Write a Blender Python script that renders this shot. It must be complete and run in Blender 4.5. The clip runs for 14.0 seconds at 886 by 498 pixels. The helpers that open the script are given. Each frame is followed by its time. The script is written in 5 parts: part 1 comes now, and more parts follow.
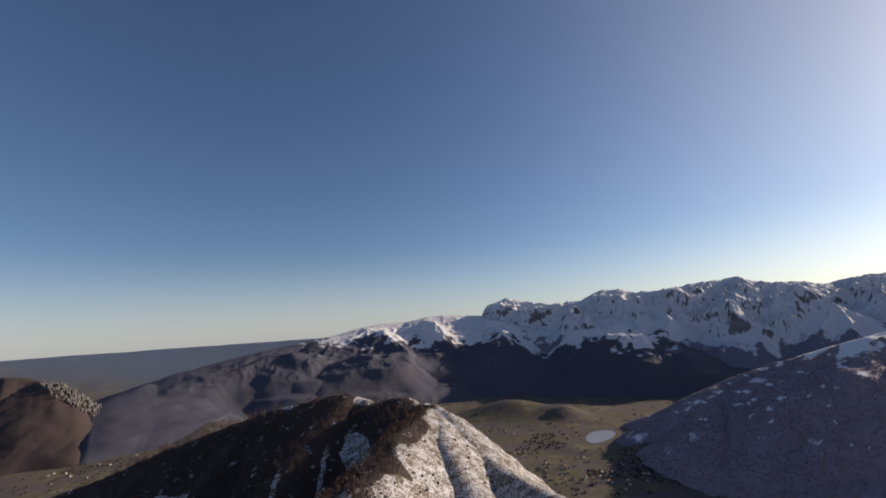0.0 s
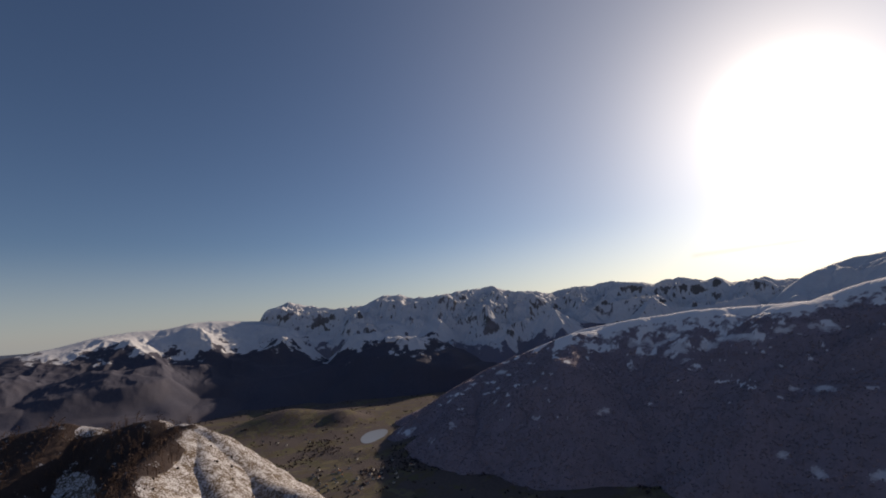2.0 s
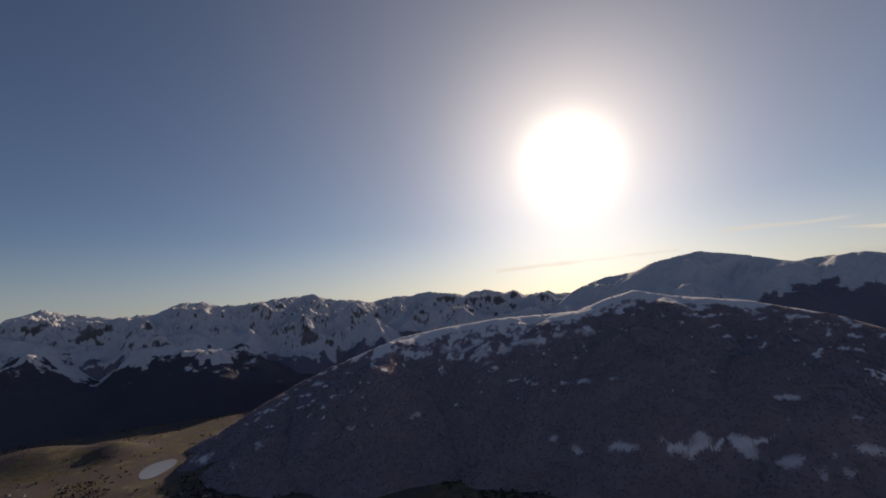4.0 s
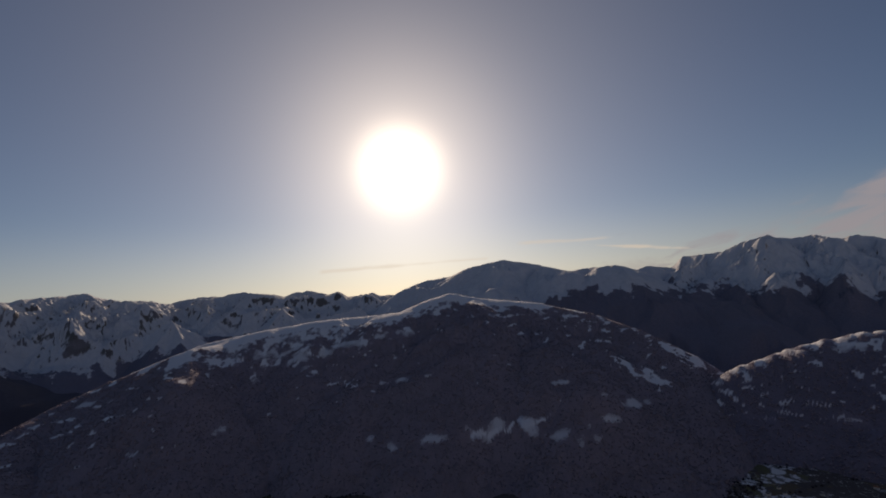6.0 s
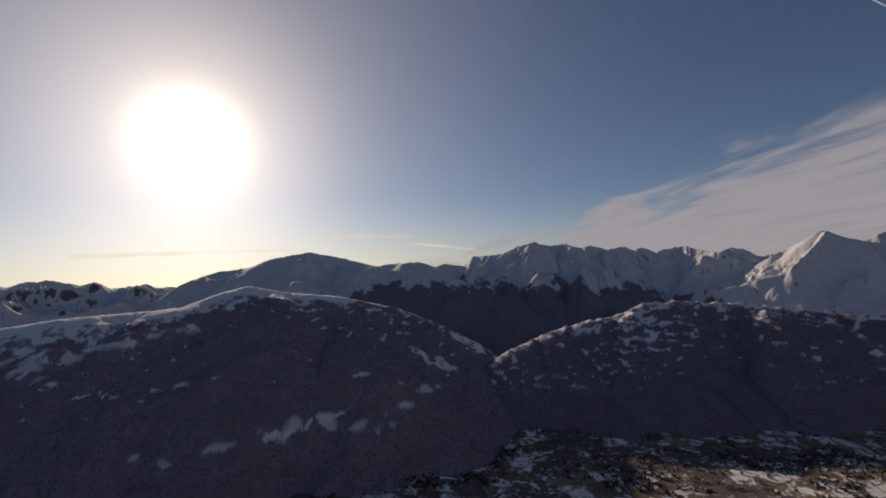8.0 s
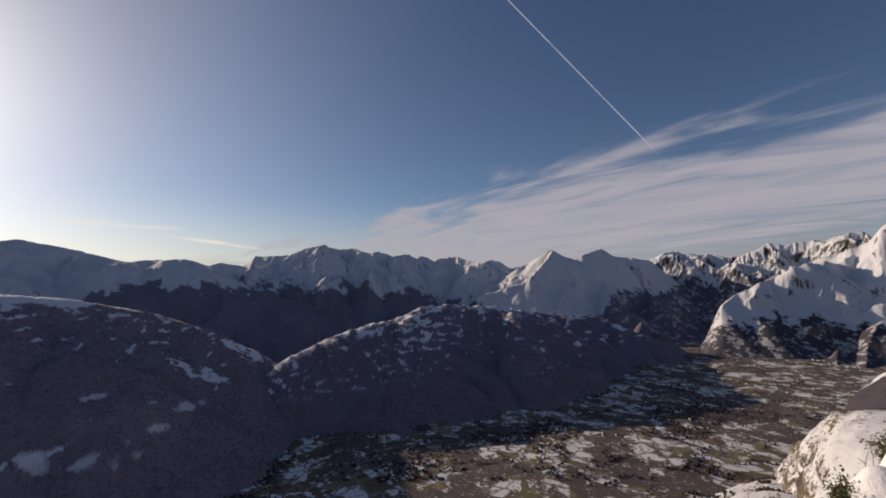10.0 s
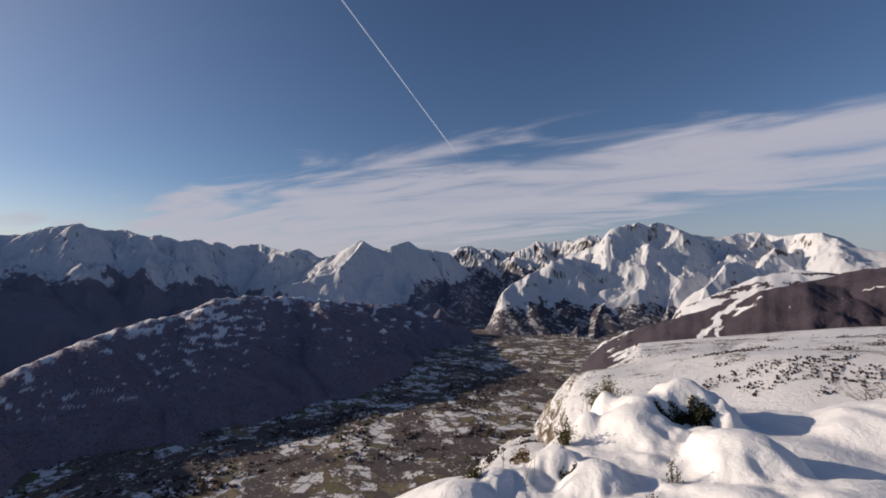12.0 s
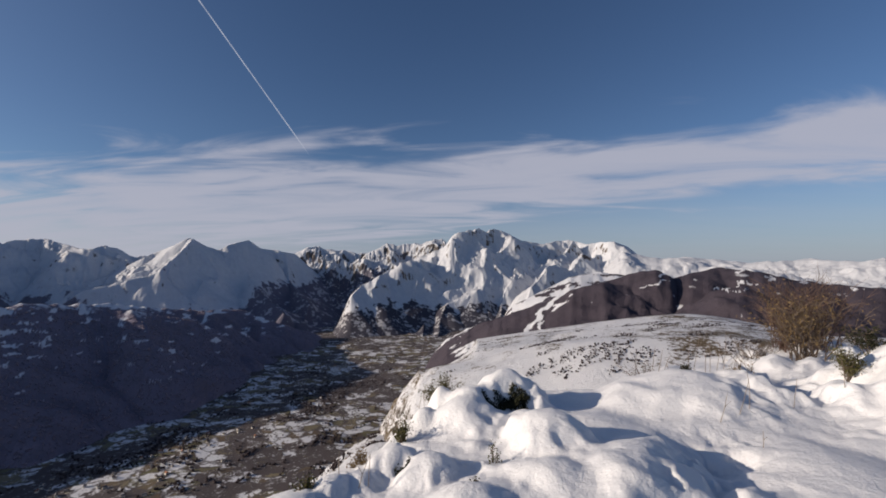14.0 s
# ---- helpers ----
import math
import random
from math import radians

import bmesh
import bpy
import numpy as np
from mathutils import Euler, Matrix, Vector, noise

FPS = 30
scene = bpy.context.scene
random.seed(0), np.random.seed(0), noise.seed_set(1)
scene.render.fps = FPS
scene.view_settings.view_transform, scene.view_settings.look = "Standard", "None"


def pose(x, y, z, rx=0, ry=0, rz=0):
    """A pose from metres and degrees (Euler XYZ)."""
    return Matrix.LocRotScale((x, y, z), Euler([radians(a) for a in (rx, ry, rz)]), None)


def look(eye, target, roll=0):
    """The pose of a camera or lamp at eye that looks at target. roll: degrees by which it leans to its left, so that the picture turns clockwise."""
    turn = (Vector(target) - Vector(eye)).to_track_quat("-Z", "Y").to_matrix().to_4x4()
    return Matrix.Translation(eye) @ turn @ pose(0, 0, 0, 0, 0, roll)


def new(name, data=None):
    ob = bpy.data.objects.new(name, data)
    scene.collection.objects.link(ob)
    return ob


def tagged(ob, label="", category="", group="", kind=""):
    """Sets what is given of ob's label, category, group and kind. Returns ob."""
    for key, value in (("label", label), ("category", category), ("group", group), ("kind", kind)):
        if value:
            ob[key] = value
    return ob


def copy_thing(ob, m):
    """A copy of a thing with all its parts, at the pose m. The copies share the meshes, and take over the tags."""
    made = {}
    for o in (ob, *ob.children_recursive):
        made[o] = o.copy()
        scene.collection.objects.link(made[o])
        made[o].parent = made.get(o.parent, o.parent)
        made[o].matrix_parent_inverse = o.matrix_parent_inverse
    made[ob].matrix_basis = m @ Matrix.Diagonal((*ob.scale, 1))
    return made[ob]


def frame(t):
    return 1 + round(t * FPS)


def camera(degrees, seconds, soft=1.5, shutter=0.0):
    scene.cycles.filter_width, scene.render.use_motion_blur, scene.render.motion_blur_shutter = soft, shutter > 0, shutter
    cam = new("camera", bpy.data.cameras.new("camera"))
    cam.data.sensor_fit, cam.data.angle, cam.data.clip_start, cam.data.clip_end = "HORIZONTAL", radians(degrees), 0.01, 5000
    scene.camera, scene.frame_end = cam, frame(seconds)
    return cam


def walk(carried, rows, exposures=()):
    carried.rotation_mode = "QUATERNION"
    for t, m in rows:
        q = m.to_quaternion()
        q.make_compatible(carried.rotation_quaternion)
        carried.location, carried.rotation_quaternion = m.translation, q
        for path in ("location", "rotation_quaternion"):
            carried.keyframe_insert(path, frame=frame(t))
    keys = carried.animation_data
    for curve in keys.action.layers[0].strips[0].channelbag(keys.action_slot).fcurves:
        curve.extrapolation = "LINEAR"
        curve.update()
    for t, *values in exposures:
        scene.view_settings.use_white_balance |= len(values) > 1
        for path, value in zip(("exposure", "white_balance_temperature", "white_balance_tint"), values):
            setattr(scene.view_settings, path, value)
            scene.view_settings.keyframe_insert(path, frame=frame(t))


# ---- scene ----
cam = camera(91.2, 14.0, soft=1.8)
EYE = 1.9   # height of the lens over the trodden snow
SWING = 0.3  # the arm on which the camera turns round its holder
# seconds, yaw, pitch, roll
TURN = [
    (0, 0.00, 9.72, 3.53),
    (0.5, -6.59, 9.27, 3.80),
    (1, -14.10, 8.86, 3.90),
    (1.5, -20.71, 8.29, 4.03),
    (2, -27.74, 8.44, 4.17),
    (2.5, -32.63, 8.56, 4.25),
    (3, -38.45, 8.43, 4.22),
    (5.5, -68.13, 6.90, 4.15),
    (6, -73.65, 6.49, 4.10),
    (6.5, -80.33, 5.81, 3.89),
    (7, -86.65, 5.38, 3.76),
    (7.5, -92.52, 4.83, 3.52),
    (8, -98.80, 4.07, 3.28),
    (10.5, -132.68, 3.26, 1.33),
    (11, -138.80, 2.85, 1.12),
    (11.5, -145.20, 2.09, 0.78),
    (12, -150.96, 1.54, 0.67),
    (12.5, -155.89, 1.25, 0.54),
    (13, -160.51, 1.29, 0.35),
    (13.5, -165.10, 1.57, 0.18),
    (14, -170.59, 1.63, 0.15),
]
walk(cam, [(t, pose(-SWING * math.sin(radians(a)), SWING * math.cos(radians(a)), EYE, 90 + p, r, a))
           for t, a, p, r in TURN],
     exposures=[(0, 0.6, 7250, 14), (1.5, 0.22, 7350, 15), (3, 0.0, 7600, 17), (5.5, -0.42, 7850, 17.5), (6.5, -0.43, 7950, 18.5),
                (8, -0.23, 7800, 17.5), (10.5, 0.16, 7200, 16), (12, 0.3, 6900, 14), (14, 0.22, 6600, 12)])

# ---- sky and sun ----
SUN_BEARING, SUN_HEIGHT = 69.0, 17.3
SUN = Vector((math.sin(radians(SUN_BEARING)) * math.cos(radians(SUN_HEIGHT)),
              math.cos(radians(SUN_BEARING)) * math.cos(radians(SUN_HEIGHT)),
              math.sin(radians(SUN_HEIGHT))))


class Nodes:
    """Short names for building node trees."""

    def __init__(self, tree):
        self.tree = tree
        tree.nodes.clear()

    def add(self, kind, inputs=(), **settings):
        n = self.tree.nodes.new(kind)
        for key, value in settings.items():
            setattr(n, key, value)
        for key, value in dict(inputs).items():
            if isinstance(value, bpy.types.NodeSocket):
                self.tree.links.new(value, n.inputs[key])
            else:
                n.inputs[key].default_value = value
        return n

    def math(self, op, a, b=0.0, c=0.0, clamp=False):
        return self.add("ShaderNodeMath", {0: a, 1: b, 2: c}, operation=op, use_clamp=clamp).outputs[0]

    def vec(self, op, a, b=(0, 0, 0)):
        n = self.add("ShaderNodeVectorMath", {0: a, 1: b}, operation=op)
        return n.outputs["Value"] if op == "DOT_PRODUCT" else n.outputs["Vector"]

    def ramp(self, value, lo, hi, a=0.0, b=1.0):
        return self.add("ShaderNodeMapRange", {"Value": value, "From Min": lo, "From Max": hi, "To Min": a, "To Max": b},
                        interpolation_type="SMOOTHSTEP").outputs[0]

    def mix(self, f, a, b, blend="MIX"):
        n = self.add("ShaderNodeMix", data_type="RGBA", blend_type=blend)
        for i, value in ((0, f), (6, a), (7, b)):
            if isinstance(value, bpy.types.NodeSocket):
                self.tree.links.new(value, n.inputs[i])
            elif i == 0:
                n.inputs[i].default_value = value
            else:
                n.inputs[i].default_value = (*value, 1)
        return n.outputs[2]

    def noise(self, at, scale, detail=4.0, rough=0.55, warp=0.0):
        return self.add("ShaderNodeTexNoise", {"Vector": at, "Scale": scale, "Detail": detail, "Roughness": rough,
                                               "Distortion": warp}).outputs["Fac"]

    def stretch(self, at, scale, turn=0.0):
        return self.add("ShaderNodeMapping", {"Vector": at, "Scale": scale, "Rotation": (0, 0, radians(turn))}).outputs[0]


world = bpy.data.worlds.new("world")
scene.world = world
world.use_nodes = True
w = Nodes(world.node_tree)
way = w.vec("NORMALIZE", w.add("ShaderNodeTexCoord").outputs["Generated"])
sky = w.add("ShaderNodeTexSky", sky_type="NISHITA", sun_disc=False, sun_elevation=radians(SUN_HEIGHT),
            sun_rotation=radians(SUN_BEARING), altitude=1200, air_density=1.0, dust_density=0.5, ozone_density=2.5).outputs[0]
sky = w.vec("MULTIPLY", sky, (0.0482, 0.0556, 0.066))
# pale haze low over the horizon, and round the sun
low_haze = w.math('MULTIPLY', w.ramp(w.add('ShaderNodeSeparateXYZ', {0: way}).outputs[2], 0.18, -0.02), 0.5)
south_west = w.vec("DOT_PRODUCT", way, (math.sin(radians(205)), math.cos(radians(205)), 0))
low_haze = w.math("MULTIPLY", low_haze, w.ramp(south_west, 0.1, 0.85, 1.0, 0.4))
low_haze = w.math("MULTIPLY", low_haze, w.ramp(south_west, 0.1, 0.85, 1.0, 3.4), clamp=True)
sky = w.mix(low_haze, sky, w.mix(w.ramp(south_west, 0.1, 0.85), (0.335, 0.37, 0.435), (0.23, 0.275, 0.365)))
near_sun = w.math("MAXIMUM", w.vec("DOT_PRODUCT", way, SUN), 0.0)
wide_glow = w.math("MULTIPLY", w.math("POWER", near_sun, 2.5), 0.035)
glow = w.math("ADD", w.math("ADD", wide_glow, w.math("MULTIPLY", w.math("POWER", near_sun, 8.0), 0.22)),
              w.math("ADD", w.math("MULTIPLY", w.math("POWER", near_sun, 45.0), 0.55),
                     w.math("MULTIPLY", w.math("POWER", near_sun, 420.0), 2.6)))
glow_colour = w.vec("MULTIPLY", w.add("ShaderNodeCombineXYZ", {0: glow, 1: glow, 2: glow}).outputs[0], (1.0, 0.925, 0.78))
sky = w.vec("ADD", sky, glow_colour)
# warm light low under the sun
warm = w.math("MULTIPLY", w.math("POWER", near_sun, 5.0), w.ramp(w.add("ShaderNodeSeparateXYZ", {0: way}).outputs[2], 0.20, 0.0, 0.0, 0.26))
sky = w.vec("ADD", sky, w.vec("MULTIPLY", w.add("ShaderNodeCombineXYZ", {0: warm, 1: warm, 2: warm}).outputs[0], (1.0, 0.90, 0.62)))
# a bank of high cloud drawn out over the south-west
parts = w.add("ShaderNodeSeparateXYZ", {0: way}).outputs
rise = parts[2]
lift = w.math("ADD", w.math("MAXIMUM", rise, 0.0), 0.09)
plane = w.add("ShaderNodeCombineXYZ", {0: w.math("DIVIDE", parts[0], lift), 1: w.math("DIVIDE", parts[1], lift), 2: 0.0}).outputs[0]
wisps = w.noise(w.stretch(plane, (0.5, 1.2, 1), -25), 1.3, 5.5, 0.54, 0.9)
toward = w.vec("DOT_PRODUCT", way, (math.sin(radians(196)), math.cos(radians(196)), 0))
top = w.ramp(toward, -0.45, 0.92, 0.02, 0.285)
soft = w.math("SUBTRACT", w.math("ADD", top, w.math("MULTIPLY", w.math("SUBTRACT", wisps, 0.5), 0.35)), rise)
cover = w.math("MULTIPLY", w.ramp(soft, -0.005, 0.09), w.ramp(toward, -0.42, 0.15))
cover = w.math("MULTIPLY", cover, w.ramp(wisps, 0.25, 0.62, 0.52, 0.88))
# clear air between its lower edge and the peaks, wider to the west
westward = w.vec("DOT_PRODUCT", way, (math.sin(radians(212)), math.cos(radians(212)), 0))
under_edge = w.math("ADD", w.ramp(westward, 0.55, 0.97, 0.045, 0.135), w.math("MULTIPLY", w.math("SUBTRACT", 0.5, wisps), 0.16))
clear = w.math("MULTIPLY", w.ramp(toward, 0.35, 0.9), w.ramp(w.math("SUBTRACT", rise, under_edge), 0.03, -0.03))
cover = w.math("MULTIPLY", cover, w.math("SUBTRACT", 1.0, w.math("MULTIPLY", clear, 0.82)))
sky = w.mix(cover, sky, (0.365, 0.38, 0.455))


def aloft(b, e):
    return Vector((math.sin(radians(b)) * math.cos(radians(e)), math.cos(radians(b)) * math.cos(radians(e)), math.sin(radians(e))))


# thin streaks of cloud low beside the sun
ragged_edge = w.noise(w.stretch(way, (1, 1, 5)), 9.0, 5.0, 0.6)
for b0, e0, b1, e1, half in [(84.0, 6.4, 95.5, 5.9, 0.007), (95.5, 4.9, 102.0, 4.1, 0.006), (58, 4.4, 80, 4.8, 0.008), (92.0, 5.5, 104, 3.6, 0.004)]:
    start, stop = aloft(b0, e0), aloft(b1, e1)
    aside = w.math("ABSOLUTE", w.vec("DOT_PRODUCT", way, start.cross(stop).normalized()))
    middle = (start + stop).normalized()
    reach = w.ramp(w.vec("DOT_PRODUCT", way, middle), middle.dot(start) - 0.001, middle.dot(start) + 0.002)
    streak = w.math("MULTIPLY", w.ramp(w.math("ADD", aside, w.math("MULTIPLY", w.math("SUBTRACT", ragged_edge, 0.45), 0.02)), half, 0.0), reach)
    sky = w.mix(w.math("MULTIPLY", streak, 0.4), sky, (0.80, 0.76, 0.68))
# an aircraft's trail
first, last = aloft(135.0, 33.6), aloft(153.3, 13.4)
off = w.math("ABSOLUTE", w.vec("DOT_PRODUCT", way, first.cross(last).normalized()))
along = w.vec("DOT_PRODUCT", way, (last - first).normalized())
ice = w.math("MULTIPLY", w.ramp(off, 0.0013, 0.0003), w.ramp(along, last.dot((last - first).normalized()) + 0.01, last.dot((last - first).normalized()) - 0.05))
ice = w.math("MULTIPLY", ice, w.ramp(w.noise(way, 45.0, 3.0), 0.25, 0.6, 0.4, 0.75))
ice = w.math("MULTIPLY", ice, w.ramp(w.vec("DOT_PRODUCT", way, aloft(144, 23)), 0.90, 0.93))
sky = w.mix(ice, sky, (0.50, 0.53, 0.60))
w.add("ShaderNodeOutputWorld", {0: w.add("ShaderNodeBackground", {0: sky, 1: 1.0}).outputs[0]})

sun = new("sun", bpy.data.lights.new("sun", "SUN"))
sun.data.energy, sun.data.angle, sun.data.color = 3.7, radians(0.53), (1.0, 0.875, 0.73)
sun.matrix_world = look(SUN * 100, (0, 0, 0))

# ---- materials ----


def surface(name, build, gloss=0.15):
    """A material whose colour, roughness and relief come from build(nodes, position)."""
    m = bpy.data.materials.new(name)
    m.use_nodes = True
    n = Nodes(m.node_tree)
    geo = n.add("ShaderNodeNewGeometry")
    colour, rough, height, depth = build(n, geo.outputs["Position"], geo.outputs["Normal"])
    shader = n.add("ShaderNodeBsdfPrincipled", {"Base Color": colour if isinstance(colour, bpy.types.NodeSocket) else (*colour, 1),
                                                "Roughness": rough, "Specular IOR Level": gloss})
    if height is not None:
        bump = n.add("ShaderNodeBump", {"Height": height, "Distance": depth, "Strength": 0.8})
        n.tree.links.new(bump.outputs[0], shader.inputs["Normal"])
    n.add("ShaderNodeOutputMaterial", {0: shader.outputs[0]})
    return m


SNOW = (0.80, 0.80, 0.81)


def alpine(name, forest=(0.085, 0.072, 0.078), rock=(0.16, 0.14, 0.13), grass=(0.16, 0.115, 0.06), steep=0.62, grain=0.01, dusting=0.62, below=0.0):
    """Snow above a ragged tree line, bare rock where it is steep, leafless woods below with snow showing between."""
    def build(n, at, normal):
        opened = n.add("ShaderNodeAttribute", attribute_name="open").outputs["Fac"]
        up = n.add("ShaderNodeSeparateXYZ", {0: normal}).outputs[2]
        big = n.noise(at, grain * 0.6, 5.0, 0.6)
        mid = n.noise(at, grain * 5, 5.0, 0.65)
        fine = n.noise(at, grain * 24, 4.0, 0.7)
        level = n.math("ADD", opened, n.math("MULTIPLY", n.math("SUBTRACT", n.math("ADD", mid, fine), 1.0), 0.8))
        snowy = n.ramp(level, 0.44, 0.56)
        rugged = n.noise(n.stretch(at, (1, 1, 0.35)), grain * 3.5, 5.0, 0.66)
        bare = n.math("SUBTRACT", n.math("ADD", up, n.math("MULTIPLY", n.math("SUBTRACT", rugged, 0.5), 0.7)), steep)
        cover = n.ramp(bare, -0.04, 0.05)
        stone = n.mix(fine, rock, tuple(c * 0.4 for c in rock))
        stone = n.mix(n.ramp(big, 0.5, 0.62), stone, grass)
        high = n.mix(cover, stone, n.mix(mid, (0.50, 0.515, 0.55), (0.72, 0.725, 0.74)))
        wood = n.mix(fine, tuple(c * 1.25 for c in forest), tuple(c * 0.5 for c in forest))
        wood = n.mix(n.math("MULTIPLY", n.ramp(big, 0.42, 0.62), 0.7), wood, n.mix(mid, grass, tuple(c * 0.8 for c in forest)))
        clear = n.ramp(n.math("ADD", n.math("MULTIPLY", mid, 0.6), n.math("MULTIPLY", n.noise(at, grain * 1.8, 3.0), 0.45)), dusting, dusting + 0.05)
        wood = n.mix(n.math("MULTIPLY", clear, n.ramp(opened, 0.0, 0.5, below, 0.8)), wood, SNOW)
        return n.mix(snowy, wood, high), 0.85, n.math("ADD", fine, n.math("MULTIPLY", mid, 2.0)), 0.35 / grain * 0.015
    return surface(name, build)


def valley_floor(n, at, normal):
    """Hedged fields, pasture and woods, with snow lying on many of the fields to the south."""
    drift = n.add("ShaderNodeTexNoise", {"Vector": at, "Scale": 0.004, "Detail": 3.0}).outputs["Color"]
    shake = n.add("ShaderNodeTexNoise", {"Vector": at, "Scale": 0.05, "Detail": 3.0}).outputs["Color"]
    warped = n.vec("ADD", n.vec("ADD", at, n.vec("MULTIPLY", drift, (170, 170, 0))), n.vec("MULTIPLY", shake, (22, 22, 0)))
    flat = n.stretch(warped, (0.8, 1.0, 0.0), 25)
    cells = n.add("ShaderNodeTexVoronoi", {"Vector": flat, "Scale": 0.031, "Randomness": 0.85})
    edge = n.add("ShaderNodeTexVoronoi", {"Vector": flat, "Scale": 0.031, "Randomness": 0.85}, feature="DISTANCE_TO_EDGE").outputs["Distance"]
    pick = n.add("ShaderNodeSeparateColor", {0: cells.outputs["Color"]}).outputs
    big = n.noise(at, 0.0022, 4.0)
    wide = n.noise(flat, 0.0055, 3.0)
    fine = n.noise(at, 0.11, 5.0, 0.72)
    mid = n.noise(at, 0.025, 5.0, 0.68)
    xyz = n.add("ShaderNodeSeparateXYZ", {0: at}).outputs
    y = xyz[1]
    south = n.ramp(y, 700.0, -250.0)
    field = n.mix(pick[0], (0.15, 0.145, 0.075), (0.30, 0.25, 0.16))
    field = n.mix(n.ramp(pick[2], 0.6, 0.75), field, (0.17, 0.125, 0.085))
    field = n.mix(n.math("MULTIPLY", fine, 0.55), field, (0.11, 0.088, 0.058))
    # northern fields darker olive, the shade over them put into the colour
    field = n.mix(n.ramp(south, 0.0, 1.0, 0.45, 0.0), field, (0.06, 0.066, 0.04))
    # snow stays whole on some fields and in rags on others
    lying = n.math("ADD", n.math("MULTIPLY", pick[1], 0.42), n.math("ADD", n.math("MULTIPLY", wide, 0.55), n.math("MULTIPLY", n.math("SUBTRACT", n.math("ADD", fine, mid), 1.0), 0.8)))
    snowy = n.math("MULTIPLY", n.ramp(lying, 0.48, 0.54), south)
    field = n.mix(n.math("MULTIPLY", snowy, 0.86), field, SNOW)
    wood = n.mix(fine, (0.15, 0.124, 0.116), (0.06, 0.051, 0.052))
    dusted = n.math("MULTIPLY", n.ramp(n.math("ADD", fine, n.math("MULTIPLY", mid, 0.5)), 0.80, 0.95), south)
    wood = n.mix(n.math("MULTIPLY", dusted, 0.55), wood, SNOW)
    ragged = n.math("SUBTRACT", n.math("ADD", fine, mid), 1.0)
    hedge = n.ramp(n.math("SUBTRACT", edge, n.math("ADD", 0.045, n.math("MULTIPLY", ragged, 0.30))), 0.012, -0.012)
    grove = n.math("ADD", n.math("MULTIPLY", n.math("SUBTRACT", n.noise(flat, 0.009, 5.0, 0.62), 0.5), 2.2), n.math("MULTIPLY", ragged, 0.7))
    copse = n.math("ADD", n.math("ADD", n.ramp(south, 0.0, 1.0, 0.44, 0.49), grove), n.math("ADD", n.math("MULTIPLY", n.math("SUBTRACT", pick[2], 0.5), 0.2), n.math("MULTIPLY", n.math("SUBTRACT", 0.5, big), 1.4)))
    tilled = n.ramp(copse, 0.44, 0.50)
    open_land = n.math("MULTIPLY", tilled, n.math("SUBTRACT", 1.0, n.math("MULTIPLY", hedge, 0.85)))
    # distance haze painted on the plain: its colour turns blue-grey northwards
    plain_haze = n.math("MULTIPLY", n.ramp(y, 2700.0, 3700.0), n.ramp(xyz[0], 700.0, -300.0))
    land = n.mix(plain_haze, n.mix(open_land, wood, field), n.mix(mid, (0.07, 0.098, 0.15), (0.115, 0.145, 0.205)))
    return land, 0.9, fine, 3.0


def fresh_snow(n, at, normal):
    fine = n.noise(at, 14.0, 5.0, 0.7)
    broad = n.noise(at, 1.6, 4.0, 0.6)
    crust = n.noise(at, 5.0, 5.0, 0.68)
    height = n.math("ADD", n.math("ADD", n.math("MULTIPLY", fine, 0.4), n.math("MULTIPLY", crust, 0.9)), broad)
    return n.mix(broad, (0.78, 0.772, 0.772), (0.85, 0.842, 0.838)), 0.6, height, 0.034


def hill_snow(n, at, normal):
    """Wind-packed snow on pasture, with grass, heather and stones showing through."""
    fine = n.noise(at, 0.9, 6.0, 0.72)
    mid = n.noise(n.stretch(at, (1.0, 0.45, 1.0), -38), 0.13, 5.0, 0.68)
    big = n.noise(at, 0.022, 3.0, 0.6)
    up = n.add("ShaderNodeSeparateXYZ", {0: normal}).outputs[2]
    soil = n.mix(fine, (0.19, 0.135, 0.075), (0.075, 0.06, 0.042))
    shown = n.math("ADD", n.math("ADD", n.math("MULTIPLY", fine, 0.55), n.math("MULTIPLY", mid, 0.5)), n.math("MULTIPLY", n.math("SUBTRACT", big, 0.5), 0.35))
    shown = n.ramp(n.math("SUBTRACT", shown, n.math("MULTIPLY", up, 0.10)), 0.452, 0.512)
    steep = n.ramp(n.math("ADD", up, n.math("MULTIPLY", n.math("SUBTRACT", n.math("ADD", mid, fine), 1.0), 0.9)), 0.56, 0.42)
    scrub = n.mix(n.noise(at, 0.45, 5.0, 0.75), (0.12, 0.092, 0.07), (0.03, 0.025, 0.022))
    steep = n.math("MULTIPLY", steep, n.ramp(n.math("ADD", mid, n.math("MULTIPLY", fine, 0.4)), 0.82, 0.74))
    strips = n.noise(n.stretch(at, (0.22, 0.22, 1.6)), 0.22, 4.0, 0.6)
    steep = n.math("MULTIPLY", steep, n.ramp(n.math("ADD", strips, n.math("MULTIPLY", fine, 0.25)), 0.66, 0.58))
    ground = n.mix(steep, soil, scrub)
    return n.mix(n.math("MAXIMUM", shown, steep), n.mix(mid, (0.66, 0.66, 0.675), (0.79, 0.785, 0.79)), ground), 0.75, n.math("ADD", fine, mid), 0.5



